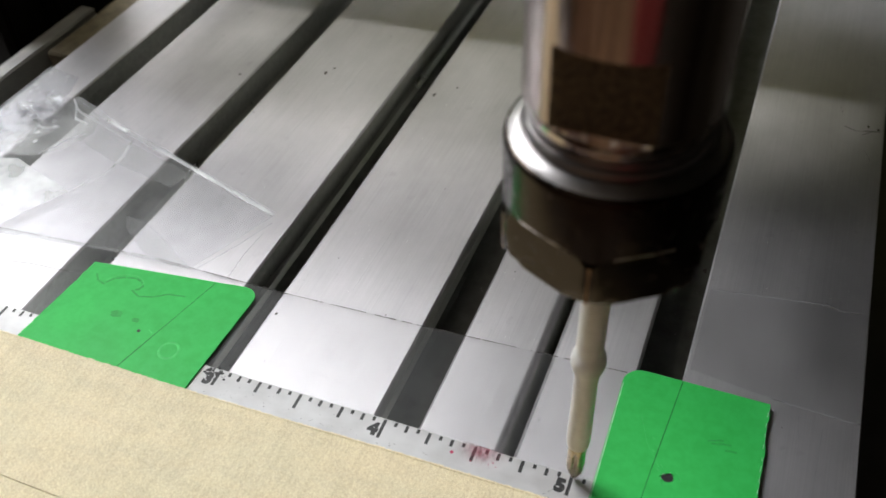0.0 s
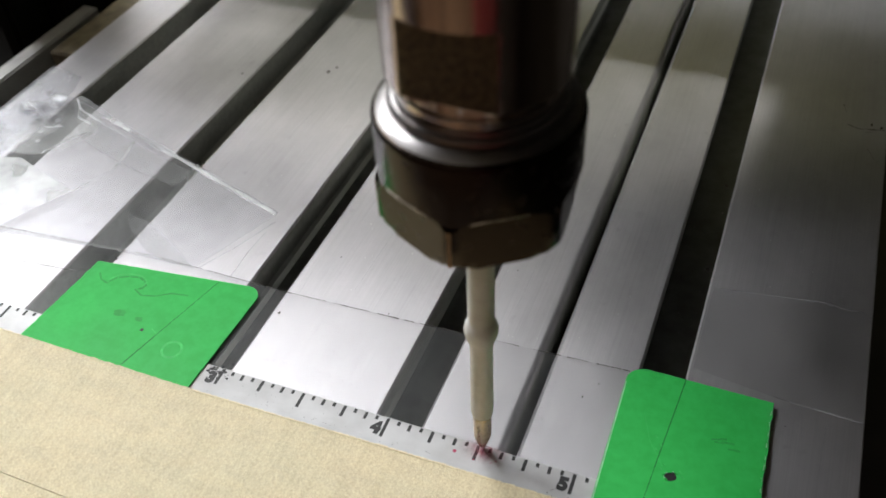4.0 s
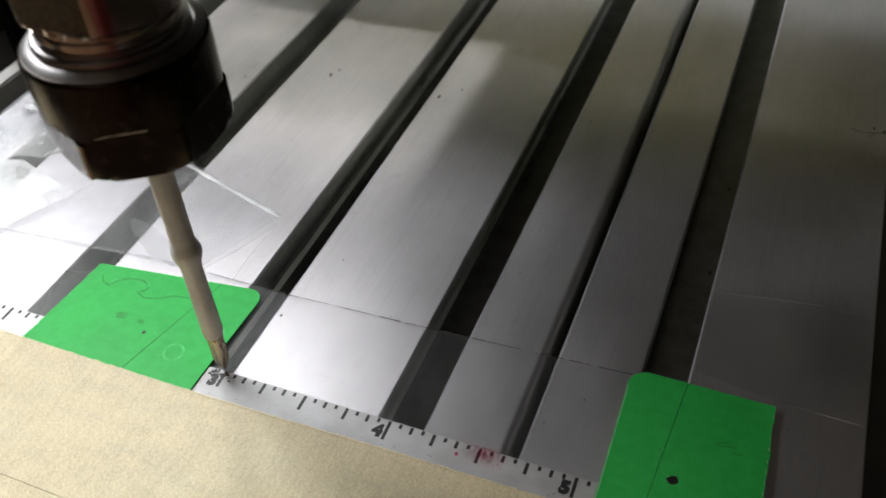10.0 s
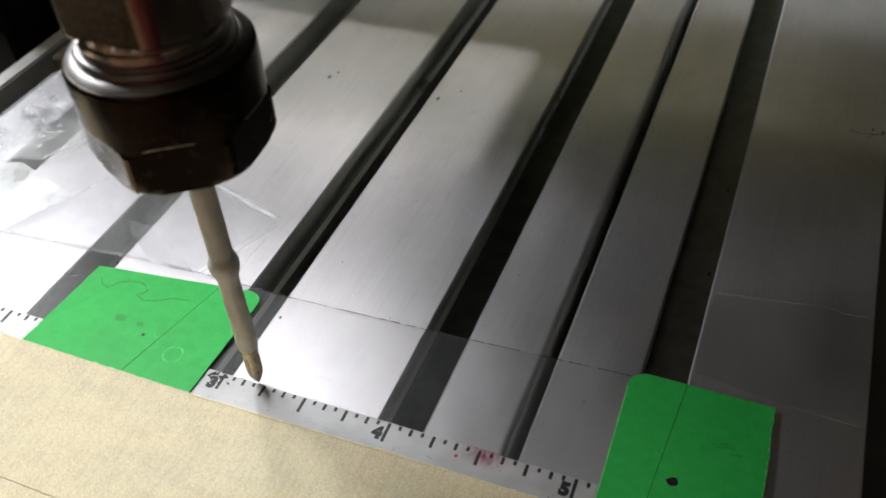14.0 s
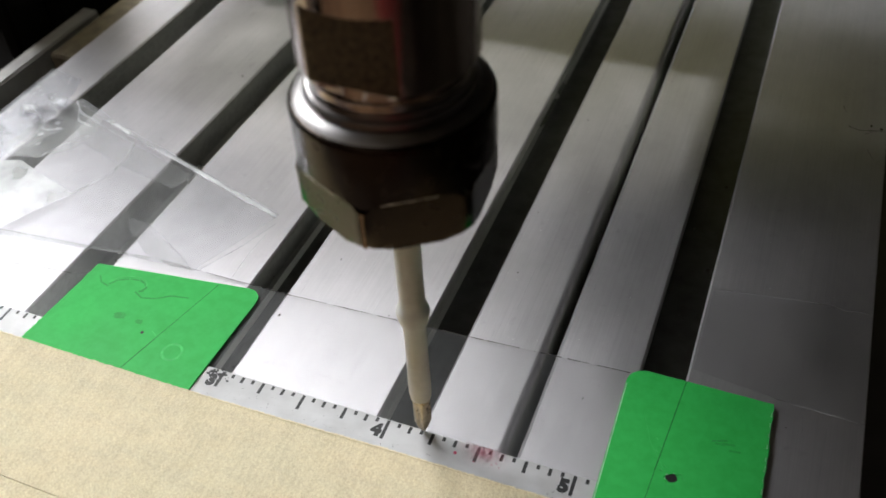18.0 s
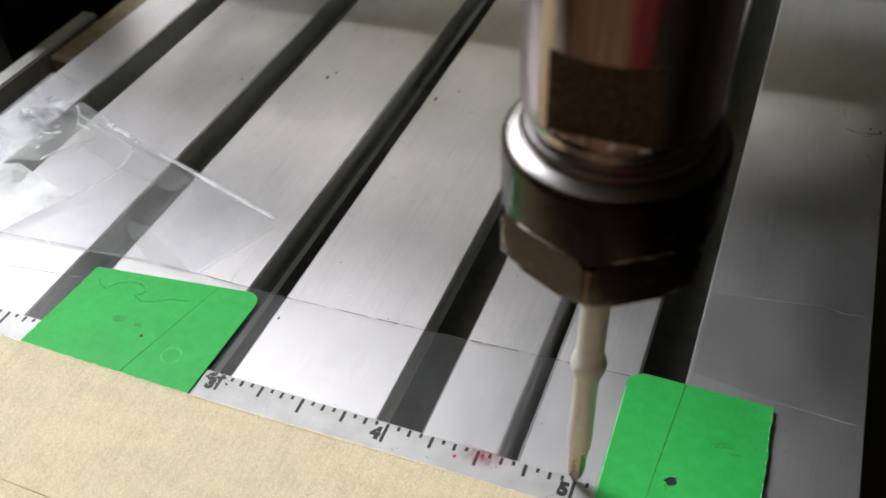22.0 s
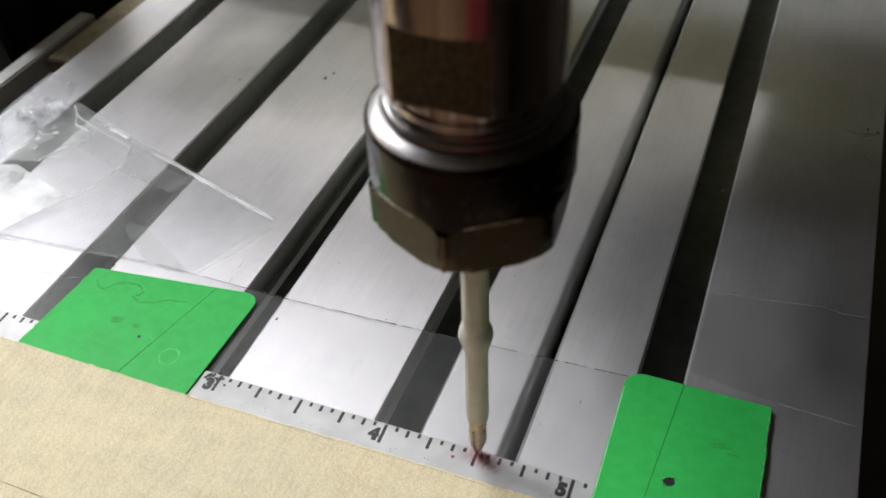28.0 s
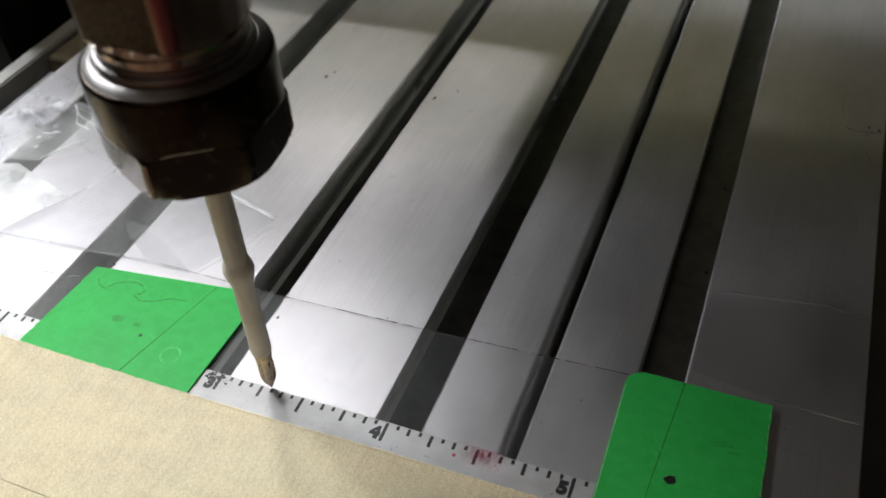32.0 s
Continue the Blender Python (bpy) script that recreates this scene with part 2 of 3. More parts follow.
def clear_film(name, gloss_rough, haze, shine=0.12, clear=0.97):
    """Thin clear plastic: see-through, with a mirror-like sheen and some milky haze."""
    m, t, s = material(name, (0.85, 0.86, 0.88), 0.6)
    tr = t.nodes.new("ShaderNodeBsdfTransparent")
    tr.inputs[0].default_value = (clear, clear, min(1, clear * 1.02) if clear < 0.9 else clear, 1)
    gl = add(t, "ShaderNodeBsdfGlossy", Roughness=gloss_rough)
    lw = add(t, "ShaderNodeLayerWeight", Blend=0.3)
    fr = t.nodes.new("ShaderNodeMapRange")
    fr.inputs["To Min"].default_value, fr.inputs["To Max"].default_value = shine * 0.12, shine
    t.links.new(lw.outputs["Facing"], fr.inputs["Value"])
    a, b = t.nodes.new("ShaderNodeMixShader"), t.nodes.new("ShaderNodeMixShader")
    n = noise_tex(t, 160.0, (1, 1, 1), 5.0)
    t.links.new(spread(t, n, haze * 0.5, haze * 1.5), a.inputs["Fac"])
    t.links.new(tr.outputs[0], a.inputs[1])
    t.links.new(s.outputs[0], a.inputs[2])
    t.links.new(fr.outputs[0], b.inputs["Fac"])
    t.links.new(a.outputs[0], b.inputs[1])
    t.links.new(gl.outputs[0], b.inputs[2])
    t.links.new(b.outputs[0], t.nodes["Material Output"].inputs["Surface"])
    return m


FILM = clear_film("clear_film", 0.3, 0.15, 0.03, 0.87)
FILM_EDGE = clear_film("film_fold", 0.2, 0.42, 0.1)
FILM_BAND = clear_film("film_band", 0.2, 0.12, 0.06, 0.85)
CLEAR_TAPE = clear_film("clear_tape", 0.3, 0.014, 0.03)
WRINKLE = clear_film("tape_wrinkle", 0.3, 0.3, 0.06)
THIN_TAPE = clear_film("thin_clear_tape", 0.2, 0.008, 0.06)
CHIP, _t, _s = material("particle_board", (0.32, 0.24, 0.15), 0.8)
_t.links.new(ramp(_t, noise_tex(_t, 420.0, (1, 1, 1), 6.0), (0.10, 0.082, 0.056), (0.165, 0.135, 0.09)), _s.inputs["Base Color"])

# ---- small building helpers (millimetres in, metres out) ----
MM = 0.001


def part(name, bm, mat, parent=None, label="", smooth=False):
    me = bpy.data.meshes.new(name)
    bmesh.ops.recalc_face_normals(bm, faces=bm.faces)
    bm.to_mesh(me)
    bm.free()
    me.materials.append(mat)
    if smooth:
        me.shade_smooth()
        me.set_sharp_from_angle(angle=radians(32))
    ob = new(name, me)
    if parent is not None:
        ob.parent = parent
    if label:
        ob["label"] = label
    return ob


def box(x0, x1, y0, y1, z0, z1, bevel=0.0, bm=None):
    bm = bm or bmesh.new()
    vs = bmesh.ops.create_cube(bm, size=1.0)["verts"]
    for v in vs:
        v.co = Vector((x0 + (v.co.x + 0.5) * (x1 - x0), y0 + (v.co.y + 0.5) * (y1 - y0), z0 + (v.co.z + 0.5) * (z1 - z0))) * MM
    if bevel:
        es = list({e for v in vs for e in v.link_edges})
        bmesh.ops.bevel(bm, geom=es, offset=bevel * MM, segments=2, affect="EDGES")
    return bm


def slab(outline, z0, z1, bm=None):
    """An upright prism on a closed outline of (x, y)."""
    bm = bm or bmesh.new()
    low = [bm.verts.new((x * MM, y * MM, z0 * MM)) for x, y in outline]
    top = [bm.verts.new((x * MM, y * MM, z1 * MM)) for x, y in outline]
    bm.faces.new(low[::-1])
    bm.faces.new(top)
    for i in range(len(low)):
        j = (i + 1) % len(low)
        bm.faces.new((low[i], low[j], top[j], top[i]))
    return bm


def turned(rows, n=96, cut=None, cap=True, first=0.0):
    """A turned body from (radius, z) rows; cut(angle, z, r) may plane flats on it."""
    bm = bmesh.new()
    rings = []
    for r, z in rows:
        ring = []
        for i in range(n):
            a = first + 2 * math.pi * i / n
            q = cut(a, z, r) if cut else r
            ring.append(bm.verts.new((q * math.cos(a) * MM, q * math.sin(a) * MM, z * MM)))
        rings.append(ring)
    for lo, hi in zip(rings, rings[1:]):
        for i in range(n):
            j = (i + 1) % n
            bm.faces.new((lo[i], lo[j], hi[j], hi[i]))
    if cap:
        bm.faces.new(rings[0][::-1])
        bm.faces.new(rings[-1])
    return bm


def extruded(profile, y0, y1):
    """A bar along y from a closed profile of (x, z)."""
    bm = bmesh.new()
    a = [bm.verts.new((x * MM, y0 * MM, z * MM)) for x, z in profile]
    b = [bm.verts.new((x * MM, y1 * MM, z * MM)) for x, z in profile]
    bm.faces.new(a)
    bm.faces.new(b[::-1])
    for i in range(len(a)):
        j = (i + 1) % len(a)
        bm.faces.new((a[i], b[i], b[j], a[j]))
    return bm


def with_uv(ob):
    me = ob.data
    uv = me.uv_layers.new(name="UVMap")
    for loop in me.loops:
        co = me.vertices[loop.vertex_index].co
        uv.data[loop.index].uv = (co.x * 10, co.y * 10)
    return ob


# ---- the machine bed: two slotted aluminium extrusions ----
BED_FRONT, BED_BACK = -70.0, 230.0


def land_profile(x0, x1, at_slot0, at_slot1, c0, c1):
    """Cross-section of one flat land between two slots (or the bed's edge): overhanging lips over the slot's wide cavity."""
    left = [(x0 + 3.4, -16.0), (x0 + 3.4, -2.9), (x0 + 0.2, -2.5), (x0, -2.3), (x0, -0.3), (x0 + 0.3, 0)] if at_slot0 else [(x0, -16.0), (x0, -c0 * 2.5), (x0 + c0 * 0.2, -c0), (x0 + c0, 0)]
    right = [(x1 - 0.3, 0), (x1, -0.3), (x1, -2.3), (x1 - 0.2, -2.5), (x1 - 3.4, -2.9), (x1 - 3.4, -16.0)] if at_slot1 else [(x1 - c1 * 1.5, 0), (x1 - c1 * 1.25, -c1 * 0.02), (x1 - c1 * 1.0, -c1 * 0.09), (x1 - c1 * 0.75, -c1 * 0.21), (x1 - c1 * 0.5, -c1 * 0.4), (x1 - c1 * 0.28, -c1 * 0.68), (x1 - c1 * 0.1, -c1 * 1.1), (x1, -c1 * 1.8), (x1, -16.0)]
    return left + right


def floor_profile(a, b):
    """Cross-section of a slot's floor: a fillet at each wall."""
    return [(a - 3.3, -16.0), (a - 3.3, -9.2), (a - 3.1, -10.2), (a - 2.4, -10.8), (a - 1.6, -11.0), (b + 1.6, -11.0), (b + 2.4, -10.8), (b + 3.1, -10.2), (b + 3.3, -9.2), (b + 3.3, -16.0)]


def bed(x0, x1, slots, c0, c1, label):
    top = tagged(new("bed_extrusion"), label, "machine bed", "bed of the machine")
    cuts = [x0] + [x for s in slots for x in s] + [x1]
    for k in range(0, len(cuts), 2):
        land = part("land", extruded(land_profile(cuts[k], cuts[k + 1], k > 0, k + 2 < len(cuts), c0, c1), BED_FRONT, BED_BACK), ALU, top)
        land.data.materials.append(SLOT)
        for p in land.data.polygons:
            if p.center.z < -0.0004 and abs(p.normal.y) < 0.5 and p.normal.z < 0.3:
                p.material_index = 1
        land.data.shade_smooth()
        land.data.set_sharp_from_angle(angle=radians(28))
        with_uv(land)
    for a, b in slots:
        base = part("slot_floor", extruded(floor_profile(a, b), BED_FRONT, BED_BACK), SLOT_FLOOR, top, "dark slot floor with the slot's shade in its colour")
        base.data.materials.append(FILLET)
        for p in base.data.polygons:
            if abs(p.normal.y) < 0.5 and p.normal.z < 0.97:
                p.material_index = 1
    return top


bed(-103.6, 16.0, [(-91.6, -85.1), (-61.3, -54.9), (-31.1, -24.9), (-1.85, 4.4)], 0.4, 0.85, "brushed aluminium bed plate with four dark T-slots")
bed(17.35, 58.25, [(29.3, 35.3)], 0.6, 0.15, "brushed aluminium bed plate with one T-slot")

# ---- under and round the bed ----
bench = tagged(part("bench", box(-900, 900, -600, 900, -80, -52), BENCH), "dark workbench top under the machine", "workbench", kind="structure")
for x in (-110.0, 52.0):
    tagged(part("base_beam", box(x, x + 14, -90, 240, -52, -16.2, 1.0), DARKMETAL), "dark metal beam carrying the machine bed", "machine beam", "beams under the bed")

tagged(part("side_plate", box(-150, -127, -120, 260, -52, -13, 1.0), MATTE), "matt black side plate of the machine frame", "machine plate")
# this block and the upright are added to shade the bed's far left
tagged(part("side_guard", box(-134, -129, 72, 83.8, -12.8, 58, 1.0), MATTE), "matt black block added on the side plate to shade the bed", "machine plate")

tagged(part("gantry_upright", box(-165, -125.5, 84, 108, -52, 200, 1.0), MATTE), "matt black gantry upright added to shade the bed", "machine upright")

# an unseen board and red block, added for brown and red reflections in the polished spindle
tagged(part("wooden_board", box(-260, 62, -520, -82, -51.8, -34, 2.0), BOARD), "plain brown wooden board added on the workbench for the spindle's reflections", "board")
case = tagged(new("tool_case"), "red plastic block added on the workbench for the spindle's reflections", "tool case")
part("body", box(66, 150, -250, -152, -51.8, 38, 4.0), CASE, case)
part("lid", box(65, 151, -251, -151, 38.4, 62, 4.0), CASE, case)
part("latch", box(98, 118, -150.9, -147, 30, 46, 1.0), BLACK, case, "black latch")

# ---- the ruler and what holds it ----
RT = radians(0.78)


def on_ruler(x, y):
    """From along-the-ruler millimetres (zero at the four) to the bed."""
    return (x * math.cos(RT) - y * math.sin(RT), x * math.sin(RT) + y * math.cos(RT))


ruler = tagged(new("ruler"), "white plastic inch ruler with black tick marks", "ruler")
part("blade", slab([on_ruler(*q) for q in ((-101.6, -22), (62, -22), (62, 0), (-101.6, 0))], 0.02, 0.55), RULER, ruler)
for k in range(-64, 33):
    n = k % 16
    x = k * 25.4 / 16
    if -99 < x < 58:
        deep, wide = (2.8, 0.46) if n == 0 else (2.4, 0.46) if n == 8 else (1.75, 0.46) if n in (4, 12) else (1.05, 0.44) if n % 2 == 0 else (0.65, 0.44)
        deep *= 0.94 + 0.12 * random.random()
        off = -0.12
        q = [on_ruler(x - wide / 2, off - deep), on_ruler(x + wide / 2, off - deep), on_ruler(x + wide / 2, off), on_ruler(x - wide / 2, off)]
        part("tick", slab(q, 0.555, 0.57), INK, ruler)


def letters(text, x, y, z, size, mat, parent, turn=0.0, name="number"):
    cu = bpy.data.curves.new(name, "FONT")
    cu.body, cu.size, cu.align_x, cu.align_y, cu.extrude, cu.offset = text, size * MM, "CENTER", "CENTER", 0.00001, 0.0002
    tmp = bpy.data.objects.new(name, cu)
    scene.collection.objects.link(tmp)
    me = bpy.data.meshes.new_from_object(tmp.evaluated_get(bpy.context.evaluated_depsgraph_get()))
    bpy.data.objects.remove(tmp)
    me.materials.clear()
    me.materials.append(mat)
    ob = new(name, me)
    ob.matrix_world = pose(x * MM, y * MM, z * MM, 0, 0, turn)
    ob.parent = parent
    return ob


for d, text in ((-25.4, "3"), (0, "4"), (25.4, "5")):
    x, y = on_ruler(d - 1.08, -2.0)
    letters(text, x, y, 0.565, 2.45, INK, ruler, 0.8)
sx, sy = on_ruler(13.5, -0.45)
stain = part("stain", slab([(-4.2, -2.8), (4.2, -2.8), (4.2, 0.6), (-4.2, 0.6)], 0, 0.006), STAIN, ruler, "red ink stain on the ruler")
stain.matrix_world = pose(sx * MM, sy * MM, 0.585 * MM, 0, 0, 0.8)
for dx, dy, r in ((-3.5, -1.5, 0.26), (1.5, -1.6, 0.09), (2.0, -1.2, 0.10), (2.5, -1.7, 0.08), (-0.8, -1.9, 0.10)):
    s = part("spot", slab([(sx + dx + r * math.cos(a), sy + dy + r * math.sin(a)) for a in [i * math.pi / 4 for i in range(8)]], 0.56, 0.575), SHEEN, ruler)

# black grime worn into the ruler beside the three
smear = bmesh.new()
for k in range(34):
    x, y = on_ruler(-25.6 + random.gauss(-0.6, 1.0), -0.75 + random.gauss(0, 0.5))
    r = random.uniform(0.10, 0.42)
    slab([(x + r * random.uniform(0.5, 1.0) * math.cos(a), y + 0.7 * r * random.uniform(0.5, 1.0) * math.sin(a)) for a in [i * math.pi / 3.5 for i in range(7)]], 0.571, 0.576, smear)
for k in range(26):
    x, y = on_ruler(random.uniform(-24, 1), random.uniform(-4.0, -1.6))
    r = random.uniform(0.03, 0.08)
    slab([(x + r * math.cos(a), y + 0.6 * r * math.sin(a)) for a in [i * math.pi / 2.5 for i in range(5)]], 0.556, 0.562, smear)
tagged(part("smear", smear, INK, ruler, "black grime beside the three"), kind="stuff")

# ---- green cards ----


def rounded(points, arcs):
    """An outline in which the corners named in arcs (index: radius) are rounded."""
    out = []
    n = len(points)
    for i, p in enumerate(points):
        if i not in arcs:
            out.append(p)
            continue
        p, a, b = Vector(p), Vector(points[i - 1]), Vector(points[(i + 1) % n])
        u, v = (a - p).normalized(), (b - p).normalized()
        half = u.angle(v) / 2
        t = arcs[i] / math.tan(half)
        c = p + (u + v).normalized() * (arcs[i] / math.sin(half))
        s, e = p + u * t - c, p + v * t - c
        turn = s.angle_signed(e)
        for k in range(9):
            w = s.copy()
            w.rotate(Matrix.Rotation(-turn * k / 8, 2))
            out.append(tuple(c + w))
    return out


def ragged(a, b, n, amount, seed):
    rnd = random.Random(seed)
    return [(a[0] + (b[0] - a[0]) * i / n + rnd.uniform(-amount, amount), a[1] + (b[1] - a[1]) * i / n + rnd.uniform(-amount, amount)) for i in range(1, n)]


rnd0 = random.Random(21)
card = tagged(new("plastic_card"), "bright green cut plastic card with a pressed circle", "plastic card", "green cards")
cut = [(-56.45, 11.5), (-57.7, -5.6), (-28.4, -5.4), (-27.8, 15.0)]
line = rounded(cut, {3: 2.2})
line = [line[0]] + ragged(line[0], line[1], 26, 0.10, 3) + line[1:]
part("sheet", slab(line, 0.57, 0.85), GREEN, card)

card2 = tagged(new("plastic_card"), "bright green cut plastic card with a torn punched hole", "plastic card", "green cards")
cut = [(28.3, -12.0), (47.6, -12.0), (46.85, 19.3), (27.75, 19.25)]
line = rounded(cut, {3: 2.6})
line = line[:2] + ragged(line[1], line[2], 40, 0.12, 5) + line[2:]
part("sheet", slab(line, 0.57, 0.85), GREEN, card2)

# marks on the cards: cut lines, pressed ring, dot, torn hole, scuffs
def stroke(name, a, b, wide, z, mat, parent, high=0.012):
    a, b = Vector(a), Vector(b)
    n = (b - a).normalized().orthogonal() * (wide / 2)
    return part(name, slab([tuple(a - n), tuple(b - n), tuple(b + n), tuple(a + n)], z, z + high), mat, parent)


def ring(name, cx, cy, r, wide, z, high, mat, parent, squash=1.0):
    bm = bmesh.new()
    n = 36
    rows = []
    for rr, zz in ((r - wide, z), (r - wide * 0.3, z + high), (r + wide * 0.3, z + high), (r + wide, z)):
        rows.append([bm.verts.new(((cx + rr * math.cos(2 * math.pi * i / n)) * MM, (cy + rr * squash * math.sin(2 * math.pi * i / n)) * MM, zz * MM)) for i in range(n)])
    for lo, hi in zip(rows, rows[1:]):
        for i in range(n):
            bm.faces.new((lo[i], lo[(i + 1) % n], hi[(i + 1) % n], hi[i]))
    return part(name, bm, mat, parent, smooth=True)


stroke("scored_line", (-38.35, 1.2), (-39.9, -5.3), 0.12, 0.85, SCORE, card)
stroke("scored_line", (-35.3, 13.9), (-38.35, 1.2), 0.07, 0.85, SCORE, card)
ring("pressed_ring", -34.45, -0.15, 1.45, 0.2, 0.85, 0.03, GREEN_PRESSED, card)
ring("dot", -40.9, 1.56, 0.14, 0.14, 0.85, 0.02, INK, card)
wave = [(-52.2, 8.6), (-51.2, 9.9), (-49.6, 10.7), (-48.0, 11.0), (-46.8, 10.7), (-46.0, 10.0), (-46.1, 9.2), (-46.6, 8.9)]
for k, (p, q) in enumerate(zip(wave, wave[1:])):
    stroke("scuff", p, q, 0.16, 0.855, GREEN_PRESSED, card, 0.035)
    stroke("scuff", (p[0] + 0.3, p[1] - 0.45), (q[0] + 0.1, q[1] - 0.5), 0.34, 0.85, GREEN_SMUDGE, card, 0.012)
under = [(-54.5, 9.4), (-53.4, 8.2), (-51.8, 7.8)], [(-47.0, 8.2), (-45.2, 7.4), (-43.0, 8.0), (-41.0, 9.3), (-38.2, 9.8)]
for run in under:
    for p, q in zip(run, run[1:]):
        stroke("scuff", p, q, 0.30, 0.85, GREEN_SMUDGE, card, 0.012)
for cx, cy, rx, ry in ((-46.2, 3.3, 1.1, 0.8), (-42.6, 3.2, 0.7, 0.5)):
    part("smudge", slab([(cx + rx * rnd0.uniform(0.7, 1.1) * math.cos(i * math.pi / 7), cy + ry * rnd0.uniform(0.7, 1.1) * math.sin(i * math.pi / 7)) for i in range(14)], 0.85, 0.853), GREEN_SMUDGE, card)
stroke("scuff", (-39.6, 2.3), (-38.6, 1.7), 0.10, 0.85, GREEN_PRESSED, card)
stroke("scored_line", (35.45, 19.2), (34.35, 4.3), 0.10, 0.85, SCORE, card2)
stroke("scored_line", (34.35, 4.3), (33.7, -6.0), 0.07, 0.85, SCORE, card2)
stroke("scuff", (33.0, 8.0), (35.2, 4.9), 0.08, 0.85, GREEN_PRESSED, card2)
stroke("scuff", (31.4, 12.0), (33.0, 8.0), 0.05, 0.85, GREEN_PRESSED, card2)
stroke("scuff", (40.2, 10.9), (41.4, 11.3), 0.16, 0.85, GREEN_WORN, card2)
hole = [(36.45 + 0.70 * math.cos(a) * (1 - 0.25 * math.sin(2 * a)), 3.75 + 0.62 * math.sin(a) * (1 + 0.2 * math.cos(a)) + 0.25 * math.cos(a)) for a in [i * math.pi / 9 for i in range(18)]]
part("torn_hole", slab(hole, 0.85, 0.858), INK, card2, "black torn hole")
for i in list(range(1, 8)) + [9, 10, 11]:
    p, q = Vector(hole[i]), Vector(hole[(i + 1) % 18])
    c, w = Vector((36.45, 3.75)), 1.14 + 0.22 * math.sin(i * 2.1) ** 2
    part("torn_edge", slab([tuple(p), tuple(q), tuple(c + (q - c) * w), tuple(c + (p - c) * w)], 0.85, 0.95 + 0.06 * math.sin(i * 1.3)), GREEN if i % 3 else GREEN_EDGE, card2)
for dx, dy, w in ((-1.5, 0.9, 0.16), (-1.2, 1.6, 0.10), (-2.6, 3.4, 0.16), (-2.2, 4.2, 0.22), (-3.0, 5.3, 0.12), (1.3, 0.5, 0.14), (0.9, 1.1, 0.12), (-0.6, -1.0, 0.12)):
    stroke("torn_edge", (36.45 + dx, 3.75 + dy), (36.45 + dx + 0.35, 3.75 + dy - 0.3), w, 0.85, GREEN_PRESSED, card2, 0.06)
for dx, dy, l in ((5.0, 7.2, 1.6), (4.2, 6.9, 1.2), (6.0, 6.4, 1.4), (4.8, 7.6, 0.8)):
    stroke("scuff", (36.45 + dx, 3.75 + dy), (36.45 + dx + l, 3.75 + dy + 0.15), 0.3, 0.85, GREEN_SMUDGE, card2)
stroke("cut_edge", (28.3, -3.0), (27.95, 16.3), 0.14, 0.85, GREEN_EDGE, card2)
for i in range(12):
    y = -2 + i * 1.75 + random.uniform(-0.3, 0.3)
    x = 47.46 - 0.024 * (y + 12)
    stroke("cut_edge", (x + random.uniform(-0.08, 0.04), y), (x + random.uniform(-0.08, 0.04), y + random.uniform(0.4, 1.0)), 0.12, 0.85, GREEN_EDGE, card2)

# ---- clear tape over the ruler, and on the bed beside the card ----
EDGE = [(-112, 10.6), (-78.1, 13.3), (-49.5, 15.9), (-24.7, 16.0), (-1.4, 17.0), (27.0, 18.6), (33, 18.9)]
clear = tagged(new("clear_tape"), "clear adhesive tape over the ruler with a grimy edge", "clear tape", "clear tape strips")
part("strip", slab(EDGE + [(33, 0.62), (0, 0.17), (-112, -1.36)], 0.25, 0.27), CLEAR_TAPE, clear).visible_shadow = False
rnd = random.Random(11)
grime = bmesh.new()
for (ax, ay), (bx, by) in zip(EDGE, EDGE[1:]):
    span = math.hypot(bx - ax, by - ay)
    d = 0.0
    while d < span:
        step = rnd.choice((0.15, 0.25, 0.4, 0.7, 1.2))
        if rnd.random() < 0.8:
            f, g = d / span, min(1, (d + step * 0.8) / span)
            w = rnd.uniform(0.06, 0.16)
            p, q = (ax + (bx - ax) * f, ay + (by - ay) * f), (ax + (bx - ax) * g, ay + (by - ay) * g)
            slab([(p[0], p[1] - w), (q[0], q[1] - w), (q[0], q[1] + w * 0.4), (p[0], p[1] + w * 0.4)], 0.272, 0.285, grime)
        d += step
GRIME_SHADE = plain("grime", (0.06, 0.05, 0.045), 0.8, 0.0, 0.4, 2000.0)
tagged(part("grime", grime, GRIME_SHADE, clear, "dark broken line of grime"), kind="stuff")
clear2 = tagged(new("clear_tape"), "clear adhesive tape with a wrinkled edge on the bed", "clear tape", "clear tape strips")
part("strip", slab([(35.9, 22.3), (47, 20.9), (58, 20.5), (58, 40.2), (57, 40.6), (54, 40.0), (52.2, 41.0), (47, 39.9), (36, 38.4)], 0.02, 0.05), THIN_TAPE, clear2).visible_shadow = False
for a, b in (((52.2, 41.0), (54, 40.0)), ((54, 40.0), (57, 40.6)), ((50, 40.5), (53.2, 40.4)), ((37, 38.5), (51, 40.6)), ((47, 20.9), (50.5, 20.75)), ((52, 20.7), (58, 20.5))):
    stroke("wrinkle", a, b, 0.10, 0.055, WRINKLE, clear2, 0.05)

# ---- crumpled clear film lying at the bed's side ----
film = tagged(new("plastic_film"), "crumpled clear plastic film with a rolled edge on the bed", "plastic film")
TOPS = [(-113, 33), (-101, 38), (-92, 44), (-89.5, 48.2), (-80, 44.8), (-67.5, 40.6), (-50, 35.2), (-34.4, 30.4)]
BASE = [(-118, 1), (-106, 4), (-97, 7), (-89, 9.6), (-78, 11.4), (-66, 13.2), (-54, 14.6), (-41, 15.2)]


